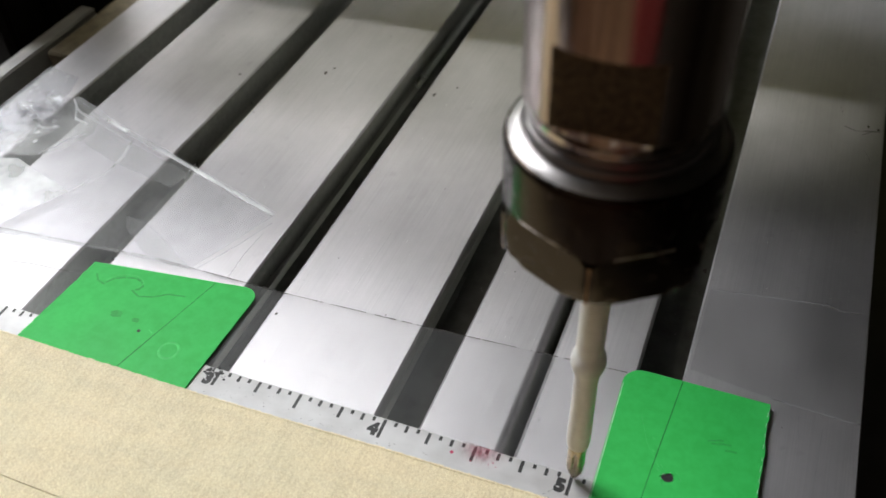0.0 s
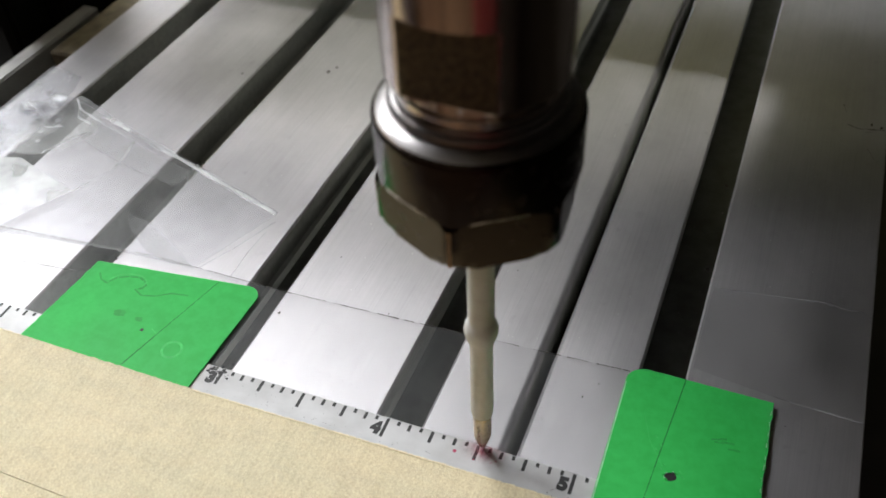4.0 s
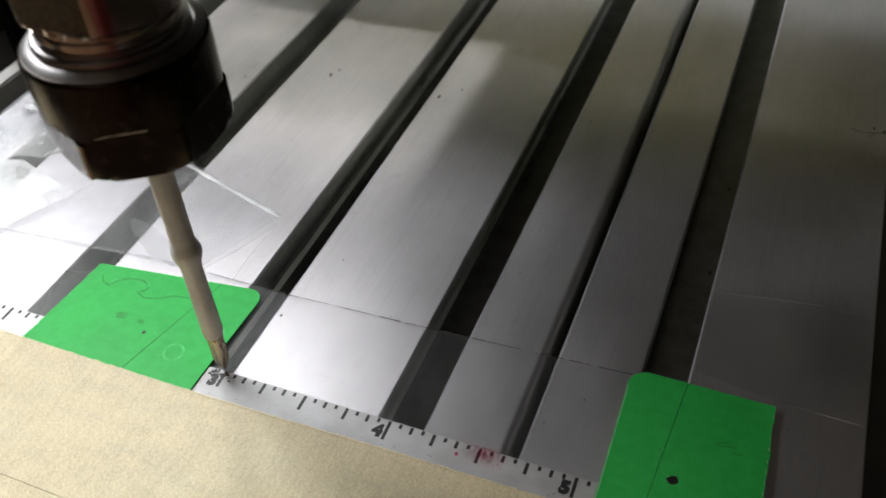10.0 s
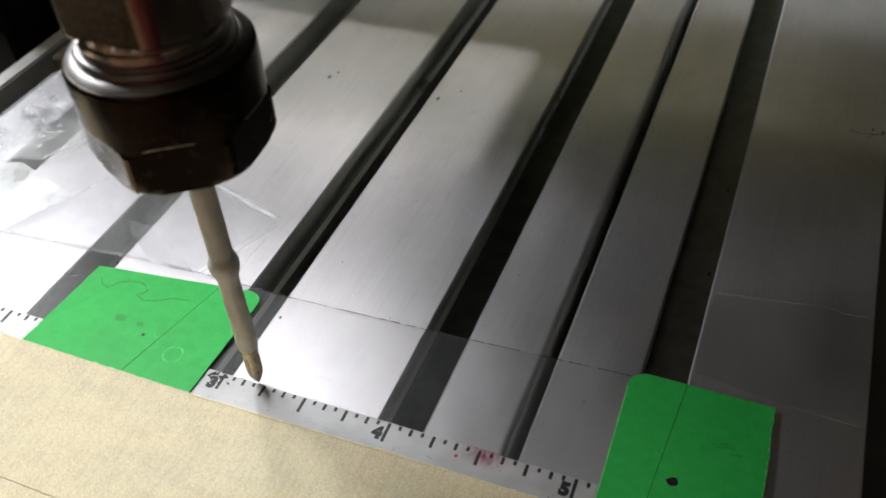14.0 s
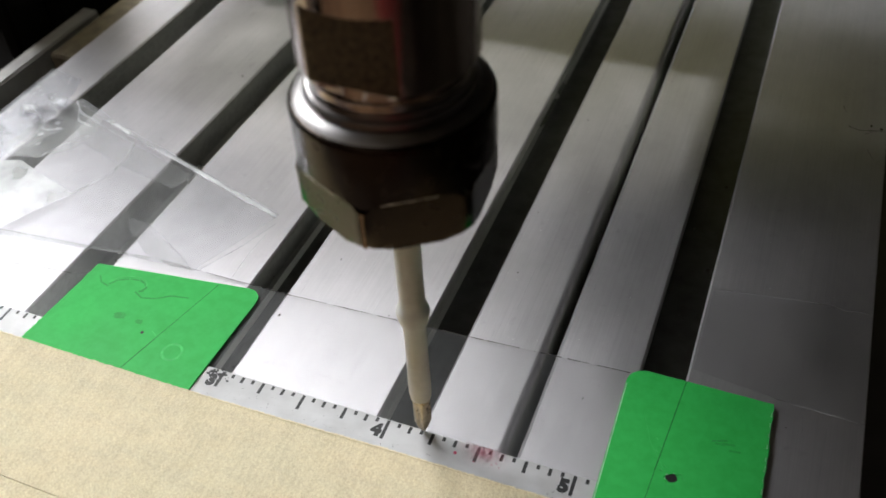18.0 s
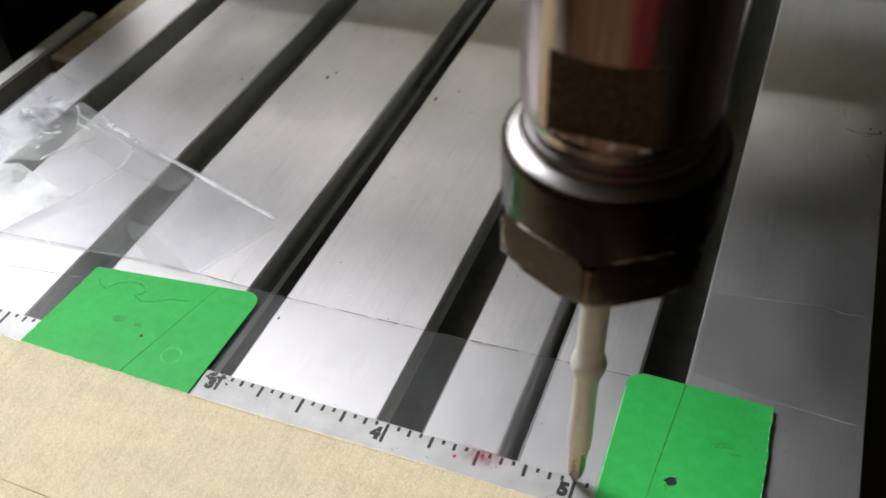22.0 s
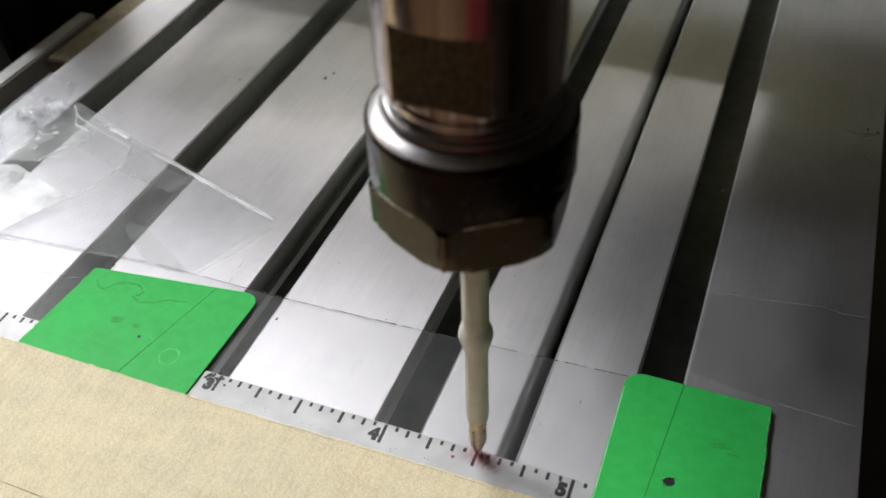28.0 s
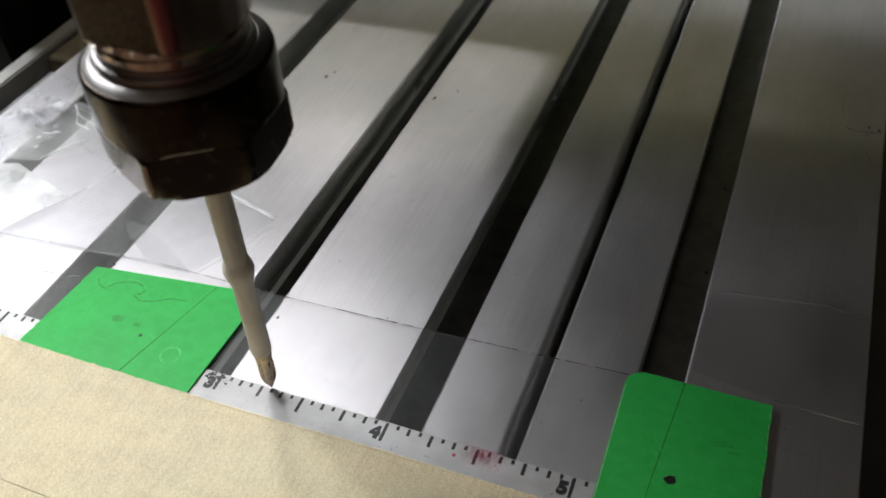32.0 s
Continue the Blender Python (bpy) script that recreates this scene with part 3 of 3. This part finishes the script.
def between(pts, f):
    k = min(int(f * (len(pts) - 1)), len(pts) - 2)
    w = f * (len(pts) - 1) - k
    return (pts[k][0] * (1 - w) + pts[k + 1][0] * w, pts[k][1] * (1 - w) + pts[k + 1][1] * w)


bm = bmesh.new()
NU, NV = 13, 6
grid = []
for i in range(NU + 1):
    row = []
    for j in range(NV + 1):
        f = j / NV
        a, b = between(BASE, i / NU), between(TOPS, i / NU)
        x, y = a[0] + (b[0] - a[0]) * f, a[1] + (b[1] - a[1]) * f
        z = 0.75 + 0.25 * math.sin(x * 0.11 + y * 0.07) ** 2 * min(1, f * 2) + 3.0 * math.exp(-((x + 91) ** 2 + (y - 43) ** 2) / 22.0)
        row.append(bm.verts.new((x * MM, y * MM, z * MM)))
    grid.append(row)
for i in range(NU):
    for j in range(NV):
        bm.faces.new((grid[i][j], grid[i + 1][j], grid[i + 1][j + 1], grid[i][j + 1]))
part("sheet", bm, FILM, film, smooth=True).visible_shadow = False


def rolled(points, r, flat, mat, name, n=10):
    """A flattened roll along a line of (x, y, z)."""
    bm = bmesh.new()
    rings = []
    for k, p in enumerate(points):
        a, b = Vector(points[max(0, k - 1)]), Vector(points[min(len(points) - 1, k + 1)])
        side = Vector((-(b - a).y, (b - a).x, 0)).normalized()
        q = r * (1 + 0.22 * math.sin(k * 1.7))
        rings.append([bm.verts.new((Vector(p) + side * (q * math.cos(2 * math.pi * i / n)) + Vector((0, 0, flat * q * math.sin(2 * math.pi * i / n)))) * MM) for i in range(n)])
    for lo, hi in zip(rings, rings[1:]):
        for i in range(n):
            bm.faces.new((lo[i], lo[(i + 1) % n], hi[(i + 1) % n], hi[i]))
    bm.faces.new(rings[0])
    bm.faces.new(rings[-1])
    ob = part(name, bm, mat, film, "milky rolled edge", smooth=True)
    ob.visible_shadow = False
    return ob


line = [between([(-89.5, 48.2), (-80, 44.8), (-67.5, 40.6), (-50, 35.2), (-34.4, 30.4)], k / 22) for k in range(23)]
rolled([(x, y, 1.3 + 0.5 * math.sin(k * 0.6) * (1 - k / 22)) for k, (x, y) in enumerate(line)], 0.6, 0.16, FILM_BAND, "rolled_edge")
rolled([(x, y, 1.35) for k, (x, y) in enumerate(line) if k > 11], 0.36, 0.4, FILM_EDGE, "rolled_edge")
rolled([(x, y - 0.4, 1.6) for k, (x, y) in enumerate(line) if 6 <= k <= 9], 0.5, 0.4, FILM_EDGE, "rolled_edge")
def flap(points, lift):
    """A small bent flap of film standing up from the sheet."""
    bm = bmesh.new()
    up = Vector((0, 0, 0.05))
    vs = [[bm.verts.new((Vector(p) + up * k) * MM) for p in points] for k in (0, 1)]
    n = len(points)
    for k in range(1, n - 1):
        bm.faces.new((vs[0][0], vs[0][k], vs[0][k + 1])), bm.faces.new((vs[1][0], vs[1][k], vs[1][k + 1]))
    for k in range(n):
        bm.faces.new((vs[0][k], vs[0][(k + 1) % n], vs[1][(k + 1) % n], vs[1][k]))
    return part("crumple", bm, lift, film, "crumpled corner")


for k in range(16):
    c = Vector((-92.2 + rnd.uniform(-3.5, 2.6), 42.6 + rnd.uniform(-5, 3.5), 1.6 + rnd.uniform(0, 2.2)))
    size = rnd.uniform(0.9, 2.4)
    flap([tuple(c + Vector((size * math.cos(a), size * 0.8 * math.sin(a), rnd.uniform(-0.8, 0.8)))) for a in [i * 1.5708 + rnd.uniform(-0.5, 0.5) for i in range(4)]], FILM_EDGE if k % 4 == 0 else FILM_BAND)
def fold(name, points, haze_mat, z=1.05):
    """A doubled patch of film lying on the sheet."""
    ob = part(name, slab(points, z, z + 0.02), haze_mat, film, "milky doubled film")
    ob.visible_shadow = False
    return ob


FOLD = clear_film("doubled_film", 0.3, 0.34, 0.05)
FOLD_THIN = clear_film("doubled_film_thin", 0.3, 0.05, 0.03, 0.95)
fold("fold", [(-112, 30), (-99, 31.5), (-91.0, 27.8), (-87.4, 29.0), (-80, 26.6), (-71.7, 24.3), (-75.2, 18.4), (-77.8, 13.0), (-92, 12)], FOLD)
FOLD_MID = clear_film("crumpled_film", 0.25, 0.11, 0.06, 0.95)
fold("fold", [(-93.4, 32), (-93.0, 38), (-91.6, 43.5), (-89.6, 47.0), (-86.2, 46.4), (-80.5, 44.4), (-78.6, 39.5), (-80.2, 34.0), (-84.5, 30.4), (-90.5, 29.2)], FOLD_MID, 1.3)
fold("fold", [(-92.5, 34.0), (-90.0, 41.5), (-87.6, 41.8), (-86.5, 36.8), (-88.6, 32.4)], FOLD_MID, 1.36)
for run in ([(-92.8, 37.5), (-91.0, 38.5), (-88.5, 37.6), (-85.8, 39.0)], [(-93.0, 41.0), (-90.6, 39.4), (-89.2, 35.2), (-90.3, 31.2)], [(-86.9, 45.6), (-84.6, 42.2), (-81.2, 41.4)], [(-84.0, 30.8), (-82.2, 35.0), (-79.5, 38.8)],
            [(-89.2, 47.6), (-86.0, 44.6), (-79.8, 42.5), (-70.2, 39.6)]):
    rolled([(x, y, 1.45 + 0.2 * (k % 2)) for k, (x, y) in enumerate(between(run, i / 10) for i in range(11))], 0.16, 0.5, FILM_EDGE, "crease", 8)
for x, y in ((-88.9, 36.4), (-87.3, 33.9), (-90.2, 33.0), (-86.8, 38.9), (-88.2, 40.4)):
    a = rnd.uniform(0, 3)
    fold("fleck", [(x + rnd.uniform(0.3, 0.8) * math.cos(a + i * 1.257), y + rnd.uniform(0.3, 0.9) * math.sin(a + i * 1.257)) for i in range(5)], FOLD, 1.42)
fold("fold", [(-58.4, 22.3), (-56.8, 20.0), (-54.5, 18.4), (-50.3, 15.7), (-44.8, 14.6), (-41.1, 15.2), (-46.0, 18.0), (-54.1, 22.0)], FOLD_THIN)
fold("fold", [(-89, 45.4), (-70.5, 39.8), (-54, 35.3), (-55.5, 31), (-68.7, 33.5), (-80, 37)], FOLD_THIN, 1.1)
rolled([(-70.0, 40.1, 1.15), (-68.7, 35.3, 1.2), (-68.6, 31.2, 1.15), (-70.3, 27.7, 1.1), (-71.7, 24.3, 1.1)], 0.26, 0.25, FOLD, "crease")
rolled([(-33.8, 28.8, 1.0), (-36.8, 21.6, 0.95), (-40.0, 15.6, 0.9)], 0.10, 0.4, FOLD, "crease")
rolled([(-34.0, 26.3, 1.0), (-34.4, 21.2, 0.95), (-34.2, 15.8, 0.9)], 0.08, 0.4, FOLD, "crease")

stroke("wrinkle", (-72.5, 6.9), (-67.0, 8.0), 0.10, 0.3, GRIME_SHADE, clear, 0.02)
stroke("wrinkle", (-67.0, 8.0), (-59.8, 8.6), 0.08, 0.3, GRIME_SHADE, clear, 0.02)
stroke("wrinkle", (-59.8, 8.6), (-56.6, 9.8), 0.08, 0.3, FOLD, clear, 0.02)
stroke("wrinkle", (-68.1, 2.0), (-64.4, 3.0), 0.08, 0.3, GRIME_SHADE, clear, 0.02)
stroke("wrinkle", (-64.4, 3.0), (-61.6, 5.7), 0.08, 0.3, FOLD, clear, 0.02)

# hazy clear strip at the bed's outer edge
haze = tagged(new("clear_tape"), "hazy scuffed clear tape along the bed edge", "clear tape", "clear tape strips")
part("strip", slab([(-104, -20), (-93.2, -20), (-92.6, 20), (-93.5, 51), (-95.5, 56), (-104, 57.5)], 0.02, 0.06), clear_film("scuffed_tape", 0.38, 0.10, 0.12, 0.86), haze).visible_shadow = False
dirt = bmesh.new()
for k in range(110):
    x, y, r = rnd.uniform(-103.8, -94.0), rnd.uniform(8, 57), rnd.uniform(0.1, 0.38)
    slab([(x + r * (0.6 + 0.6 * rnd.random()) * math.cos(a), y + 2.0 * r * (0.5 + 0.7 * rnd.random()) * math.sin(a)) for a in [i * math.pi / 3 for i in range(6)]], 0.062, 0.07, dirt)
tagged(part("dirt", dirt, plain("edge_dirt", (0.36, 0.36, 0.37), 0.7, 0.3, 0.3, 900.0), haze, "grey scuffs and dirt"), kind="stuff")

# specks and scratches on the bed
specks = bmesh.new()
for x, y, r in ((-23.7, 12.0, 0.30), (-46.9, 73.4, 0.5), (-46.0, 75.4, 0.42), (-22.9, 73.0, 0.5), (-19.5, 76.6, 0.28), (-20.2, 25.8, 0.14), (-63.6, 67.4, 0.3), (-8.0, 17.3, 0.15),
                (55.5, 88.0, 0.35), (57.2, 87.4, 0.4), (23.0, 12.4, 0.15), (24.5, 15.2, 0.12), (34.4, 48.0, 0.5), (33.8, 70.0, 0.4)):
    n = 7
    slab([(x + r * rnd.uniform(0.4, 1.0) * math.cos(2 * math.pi * i / n), y + 1.5 * r * rnd.uniform(0.4, 1.0) * math.sin(2 * math.pi * i / n)) for i in range(n)], 0.03 if abs(x - 34) > 1 else -5.85, 0.06 if abs(x - 34) > 1 else -5.8, specks)
for k in range(46):
    x, y = rnd.uniform(-80, 57), rnd.uniform(1, 120)
    r = rnd.uniform(0.04, 0.12)
    slab([(x - r, y - r), (x + r, y - r * 0.6), (x + r * 0.7, y + r), (x - r, y + r * 0.8)], 0.03, 0.05, specks)
for k in range(90):
    x = rnd.uniform(-26, 15)
    y = 3.6 + 0.35 * math.sin(x * 0.35) + rnd.uniform(-0.25, 0.25)
    r = rnd.uniform(0.02, 0.06)
    slab([(x - r, y - r), (x + 2 * r, y - r * 0.6), (x + r * 0.7, y + r), (x - r, y + r * 0.8)], 0.30, 0.31, specks)
for run in ([(51.6, 86.8), (53.6, 86.0), (55.0, 86.4), (57.6, 86.9)], [(54.6, 85.2), (56.0, 86.2)], [(50.4, 93.0), (51.2, 90.4)], [(55.2, 80.5), (56.4, 77.6)]):
    for (ax, ay), (bx, by) in zip(run, run[1:]):
        w = rnd.uniform(0.06, 0.14)
        slab([(ax, ay - w), (bx, by - w * 0.6), (bx, by + w * 0.6), (ax, ay + w)], 0.03, 0.045, specks)
tagged(part("dirt_specks", specks, GRIME_SHADE), "small dark dirt specks on the aluminium bed", "dirt", kind="stuff")
dust = bmesh.new()
for k in range(120):
    x, y, r = rnd.uniform(-52, 57), rnd.uniform(1, 75), rnd.uniform(0.03, 0.085)
    z = -6.15 if any(a + 0.3 < x < b - 0.3 for a, b in ((-31.1, -24.9), (-2.0, 4.4), (29.4, 35.5))) else 0.03
    if 15.0 < x < 19.0 or (27 < x < 48 and y < 20) or (x < -27 and y < 16):
        continue
    slab([(x + r * rnd.uniform(0.5, 1) * math.cos(a), y + r * rnd.uniform(0.5, 1) * math.sin(a)) for a in [i * math.pi / 2.5 for i in range(5)]], z, z + 0.04, dust)
tagged(part("dust_specks", dust, plain("pale_dust", (0.75, 0.74, 0.72), 0.7, 0.0, 0.1, 900.0)), "tiny pale dust specks on the aluminium bed", "dust", kind="stuff")
scratches = bmesh.new()
for x, y, l, s in ((-6.7, 5.8, 11, -0.02), (7.3, 4.3, 4.2, -0.05), (-15.0, 20, 14, 0.03), (9.5, 25, 20, 0.01), (43, 30, 12, 0.02), (-44, 52, 9, 0.1)):
    slab([(x, y), (x + 0.05, y), (x + 0.05 + s * l, y + l), (x + s * l, y + l)], 0.02, 0.03, scratches)
for k in range(60):
    x, y = rnd.uniform(-80, 57), rnd.uniform(0, 110)
    if any(a - 0.6 < x < b + 0.6 for a, b in ((-92, -85), (-61.6, -54.6), (-31.4, -24.6), (-2.3, 4.7), (16.5, 18.5), (29, 36))):
        continue
    l, s = rnd.uniform(2, 12), rnd.uniform(-0.12, 0.12)
    slab([(x, y), (x + 0.045, y), (x + 0.045 + s * l, y + l), (x + s * l, y + l)], 0.02, 0.03, scratches)
tagged(part("scratches", scratches, plain("scratch", (0.35, 0.35, 0.36), 0.5, 0.8, 0.2, 900.0)), "fine scratches on the aluminium bed", "scratches", kind="stuff")

# ---- masking tape over the near part of the bed ----
TAPE_FAR = [(-130, -6.2), (-61.8, -5.5), (-28.2, -5.3), (-13.6, -4.95), (2.7, -4.45), (18, -4.2), (62, -3.4)]


def masking(outline, label, far):
    top = tagged(new("masking_tape"), label, "masking tape", "masking tape strips")
    part("strip", slab(outline, 0.58, 0.90), TAPE, top)
    # the cut edge of the strip, slightly frayed and lifted
    if not far:
        return top
    lip = bmesh.new()
    for (ax, ay), (bx, by) in zip(far, far[1:]):
        n = max(2, int((bx - ax) / 0.9))
        for k in range(n):
            f, g = k / n, (k + 1) / n
            w = rnd.uniform(0.05, 0.16)
            slab([(ax + (bx - ax) * f, ay + (by - ay) * f - 0.22), (ax + (bx - ax) * g, ay + (by - ay) * g - 0.22), (ax + (bx - ax) * g, ay + (by - ay) * g + w), (ax + (bx - ax) * f, ay + (by - ay) * f + w * rnd.random())], 0.905, 0.925 + 0.03 * rnd.random(), lip)
    part("frayed_edge", lip, TAPE, top)
    return top


masking(TAPE_FAR + [(62, -25.05), (-130, -25.05)], "beige masking tape strip over the ruler", TAPE_FAR)
masking([(-130, -25.15), (62, -25.15), (62, -46), (-130, -46)], "beige masking tape strip on the bed", [])

# dark broken line along the tape's edge: glue, with the edge's shadow painted in
glue = bmesh.new()
TAPE_EDGE = [(-61.8, -5.5), (-28.2, -5.3), (-13.6, -4.95), (2.7, -4.45), (18, -4.2), (28, -4.0)]
for (ax, ay), (bx, by) in zip(TAPE_EDGE, TAPE_EDGE[1:]):
    d = 0.0
    while d < 1:
        e = min(1, d + rnd.uniform(0.01, 0.08))
        w = rnd.uniform(0.02, 0.09)
        if rnd.random() < 0.6:
            slab([(ax + (bx - ax) * d, ay + (by - ay) * d + 0.02), (ax + (bx - ax) * e, ay + (by - ay) * e + 0.02), (ax + (bx - ax) * e, ay + (by - ay) * e + 0.02 + w * 0.6), (ax + (bx - ax) * d, ay + (by - ay) * d + 0.02 + w)], 0.56, 0.59, glue)
        d = e
for k in range(26):
    x, r = rnd.uniform(-26, 26), rnd.uniform(0.03, 0.1)
    y = -3.6 + x * 0.014 + rnd.uniform(-0.7, 0.6)
    slab([(x - r, y - r * 0.5), (x + r, y - r * 0.6), (x + r * 0.7, y + r * 0.5), (x - r, y + r * 0.4)], 0.556, 0.565, glue)
tagged(part("glue_marks", glue, GRIME_SHADE, ruler, "dark glue marks and the tape edge's painted shade"), kind="stuff")

# ---- left of the bed ----
rail = tagged(part("guide_rail", box(-124.4, -120.1, -40, 90.2, -14, -6, 0.4), RAIL), "grey metal guide rail beside the bed", "rail")
strip = tagged(part("board_strip", box(-117.9, -104.0, 69.5, 240, -14, -6, 0.4), CHIP), "brown particle board strip along the bed edge", "board")

# ---- the spindle and what it carries ----
spindle = tagged(new("spindle"), "steel spindle nose with clamping nut and a nylon probe", "spindle")
HEX, NOSE = radians(-85.5), radians(-91)


def hexed(a, z, r):
    d = (a - HEX) % (math.pi / 3)
    return r if z > 46.61 else min(r, 8.6 / math.cos(d - math.pi / 6))


def arch(a):
    """How far the round body's lower rim rises over each milled flat."""
    d = ((a - HEX) % (math.pi / 3)) / (math.pi / 6) - 1
    return 1.55 * (1 - abs(d) ** 2.6) - 0.35


def nose_flats(a, z, r):
    if not 57.15 <= z <= 64.5:
        return r
    c = abs(math.cos(a - NOSE))
    return min(r, 6.95 / c) if c > 0.5 else r


part("nose", turned([(7.0, 55.0), (7.0, 55.7), (7.3, 55.8), (7.3, 56.3), (7.0, 56.4), (7.0, 57.1), (7.8, 57.2), (8.05, 57.5), (8.05, 64.5), (8.05, 64.55), (8.05, 96.0)], 128, nose_flats), STEEL, spindle, smooth=True)
nose = spindle.children[0]
nose.data.materials.append(FLAT)
for p in nose.data.polygons:
    if 0.0577 < p.center.z < 0.0645 and math.hypot(p.center.x, p.center.y) < 0.00802:
        p.material_index = 1
body = turned([(6.0, 41.6), (8.4, 41.6), (8.9, 41.7), (9.4, 42.1), (9.7, 42.6), (9.7, 44.5), (9.7, 46.60), (9.45, 46.64), (9.45, 48.8), (9.45, 52.9), (9.43, 53.1), (9.34, 53.3), (9.2, 53.42), (9.05, 53.48)], 144, hexed, True, HEX)
for v in body.verts:
    if 0.04655 < v.co.z < 0.04670:
        v.co.z += arch(math.atan2(v.co.y, v.co.x)) * MM
part("clamping_nut", body, NUT, spindle, smooth=True)
part("chamfer", turned([(9.05, 53.48), (8.98, 53.53), (8.25, 54.05), (8.1, 54.08), (8.05, 53.95), (7.85, 53.95), (7.8, 54.6), (7.65, 54.8), (7.3, 54.85), (7.2, 55.2), (6.4, 55.3)], 96), NUT_RIM, spindle, "nut chamfer lightened for its reflection", smooth=True)
for k in (0, 1, 4, 5):
    # worn edge along the top of a hexagon flat, its highlight put into the colour
    bm = bmesh.new()
    row = []
    for i in range(11):
        f = 0.18 + 0.052 * i + 0.10 * (k % 2)
        a = HEX + (k + f) * math.pi / 3
        hexr, z = 9.45, 46.64 + arch(a)
        w = 0.05 + 0.05 * math.sin(i * 2.3 + k) ** 2
        row.append([bm.verts.new(((hexr + o) * math.cos(a) * MM, (hexr + o) * math.sin(a) * MM, (z + h) * MM)) for o, h in ((0.02, -w), (0.04, 0), (-0.08, w), (-0.2, 0))])
    for p, q in zip(row, row[1:]):
        for i in range(4):
            bm.faces.new((p[i], p[(i + 1) % 4], q[(i + 1) % 4], q[i]))
    bm.faces.new(row[0]), bm.faces.new(row[-1])
    part("worn_edge", bm, WORN_GLINT, spindle, "thin worn edge with its highlight in the colour", smooth=True)
WORN = plain("worn_corner", (0.24, 0.15, 0.085), 0.5, 0.6, 0.4, 1500.0)
for k in (0, 5):
    a = HEX + k * math.pi / 3
    h = [0.020 * f for f in (1.0, 0.7, 0.9, 0.55, 0.8, 1.0)]
    bm = bmesh.new()
    side = [[bm.verts.new((9.75 * math.cos(a + w * sg) * MM, 9.75 * math.sin(a + w * sg) * MM, z * MM)) for w, z in zip(h, (42.3, 43.1, 44.0, 44.9, 45.7, 46.4))] for sg in (-1, 1)]
    inner = [[bm.verts.new((9.3 * math.cos(a + w * sg) * MM, 9.3 * math.sin(a + w * sg) * MM, z * MM)) for w, z in zip(h, (42.3, 43.1, 44.0, 44.9, 45.7, 46.4))] for sg in (-1, 1)]
    for i in range(5):
        bm.faces.new((side[0][i], side[1][i], side[1][i + 1], side[0][i + 1]))
        for g in (0, 1):
            bm.faces.new((side[g][i], inner[g][i], inner[g][i + 1], side[g][i + 1]))
    part("worn_corner", bm, WORN, spindle, "brown worn corner")
part("collet", turned([(1.5, 41.4), (4.6, 41.4), (5.0, 42.2), (5.0, 45)], 48), STEEL, spindle, smooth=True)
probe = part("probe", turned([(1.0, 7.3), (1.32, 7.6), (1.42, 8.6), (1.36, 14), (1.33, 20.0), (1.42, 21.2), (1.72, 22.0), (1.9, 22.8), (1.94, 23.4), (1.8, 24.1), (1.54, 24.5), (1.48, 25), (1.48, 42)], 48), NYLON, spindle, "milky white nylon shank with a collar", smooth=True)


def fluted(a, z, r):
    return r * (1 - 0.30 * max(0.0, math.cos(4 * a)) ** 2 * min(1, max(0, (7 - z) / 1.5))) if z > 0.2 else r


part("probe_tip", turned([(0.12, 0.0), (0.35, 0.35), (0.95, 2.0), (1.1, 2.6), (1.12, 4.0), (1.12, 5.5), (1.12, 6.2), (1.12, 7.0), (1.0, 7.5)], 96, fluted), BRASS, spindle, "fluted brass coloured tip", smooth=True)
# unseen carriage pieces, sized to cast the spindle's moving shade
part("motor_clamp", box(-22, 26, -21, 58, 78, 250, 1.0), DARKMETAL, spindle)
part("motor_cover", box(-22, 26, -38, -21.3, 103, 250, 2.0), DARKMETAL, spindle)

part("carriage_plate", box(-31, 30, 58.2, 86, 74.8, 250, 1.0), DARKMETAL, spindle)
# unseen gantry pieces, added to block lamps and show in the bed's reflections
tagged(part("gantry_beam", box(-110, 160, 60, 72, 59, 66, 1.0), DARKMETAL), "dark gantry beam added unseen across the bed to block light", "machine beam")
housing = tagged(new("gantry_housing"), "grey green gantry housing with a dark front plate, added unseen to block light", "machine plate")
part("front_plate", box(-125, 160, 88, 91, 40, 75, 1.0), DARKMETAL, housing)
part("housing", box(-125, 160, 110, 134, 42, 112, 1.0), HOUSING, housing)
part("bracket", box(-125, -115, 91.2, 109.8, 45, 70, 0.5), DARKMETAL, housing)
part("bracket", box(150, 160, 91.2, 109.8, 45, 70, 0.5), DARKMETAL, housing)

# ---- room ----
for name, b in (("wall_north", (-1500, 1500, 1500, 1560, -900, 1700)), ("wall_south", (-1500, 1500, -1560, -1500, -900, 1700)),
                ("wall_west", (-1560, -1500, -1500, 1500, -900, 1700)), ("wall_east", (1500, 1560, -1500, 1500, -900, 1700)),
                ("floor", (-1560, 1560, -1560, 1560, -960, -900)), ("ceiling", (-1560, 1560, -1560, 1560, 1700, 1760))):
    tagged(part(name, box(*b), {"wall_south": WOOD_WALL, "wall_east": DARK_WALL}.get(name, WALL)), "plain painted room surface", "wall", kind="structure")


def motions():
    walk(spindle, [(t, pose(s * MM, -0.0001, 0.00075, 0, 0.6, 0)) for t, s in SLIDE])


motions()
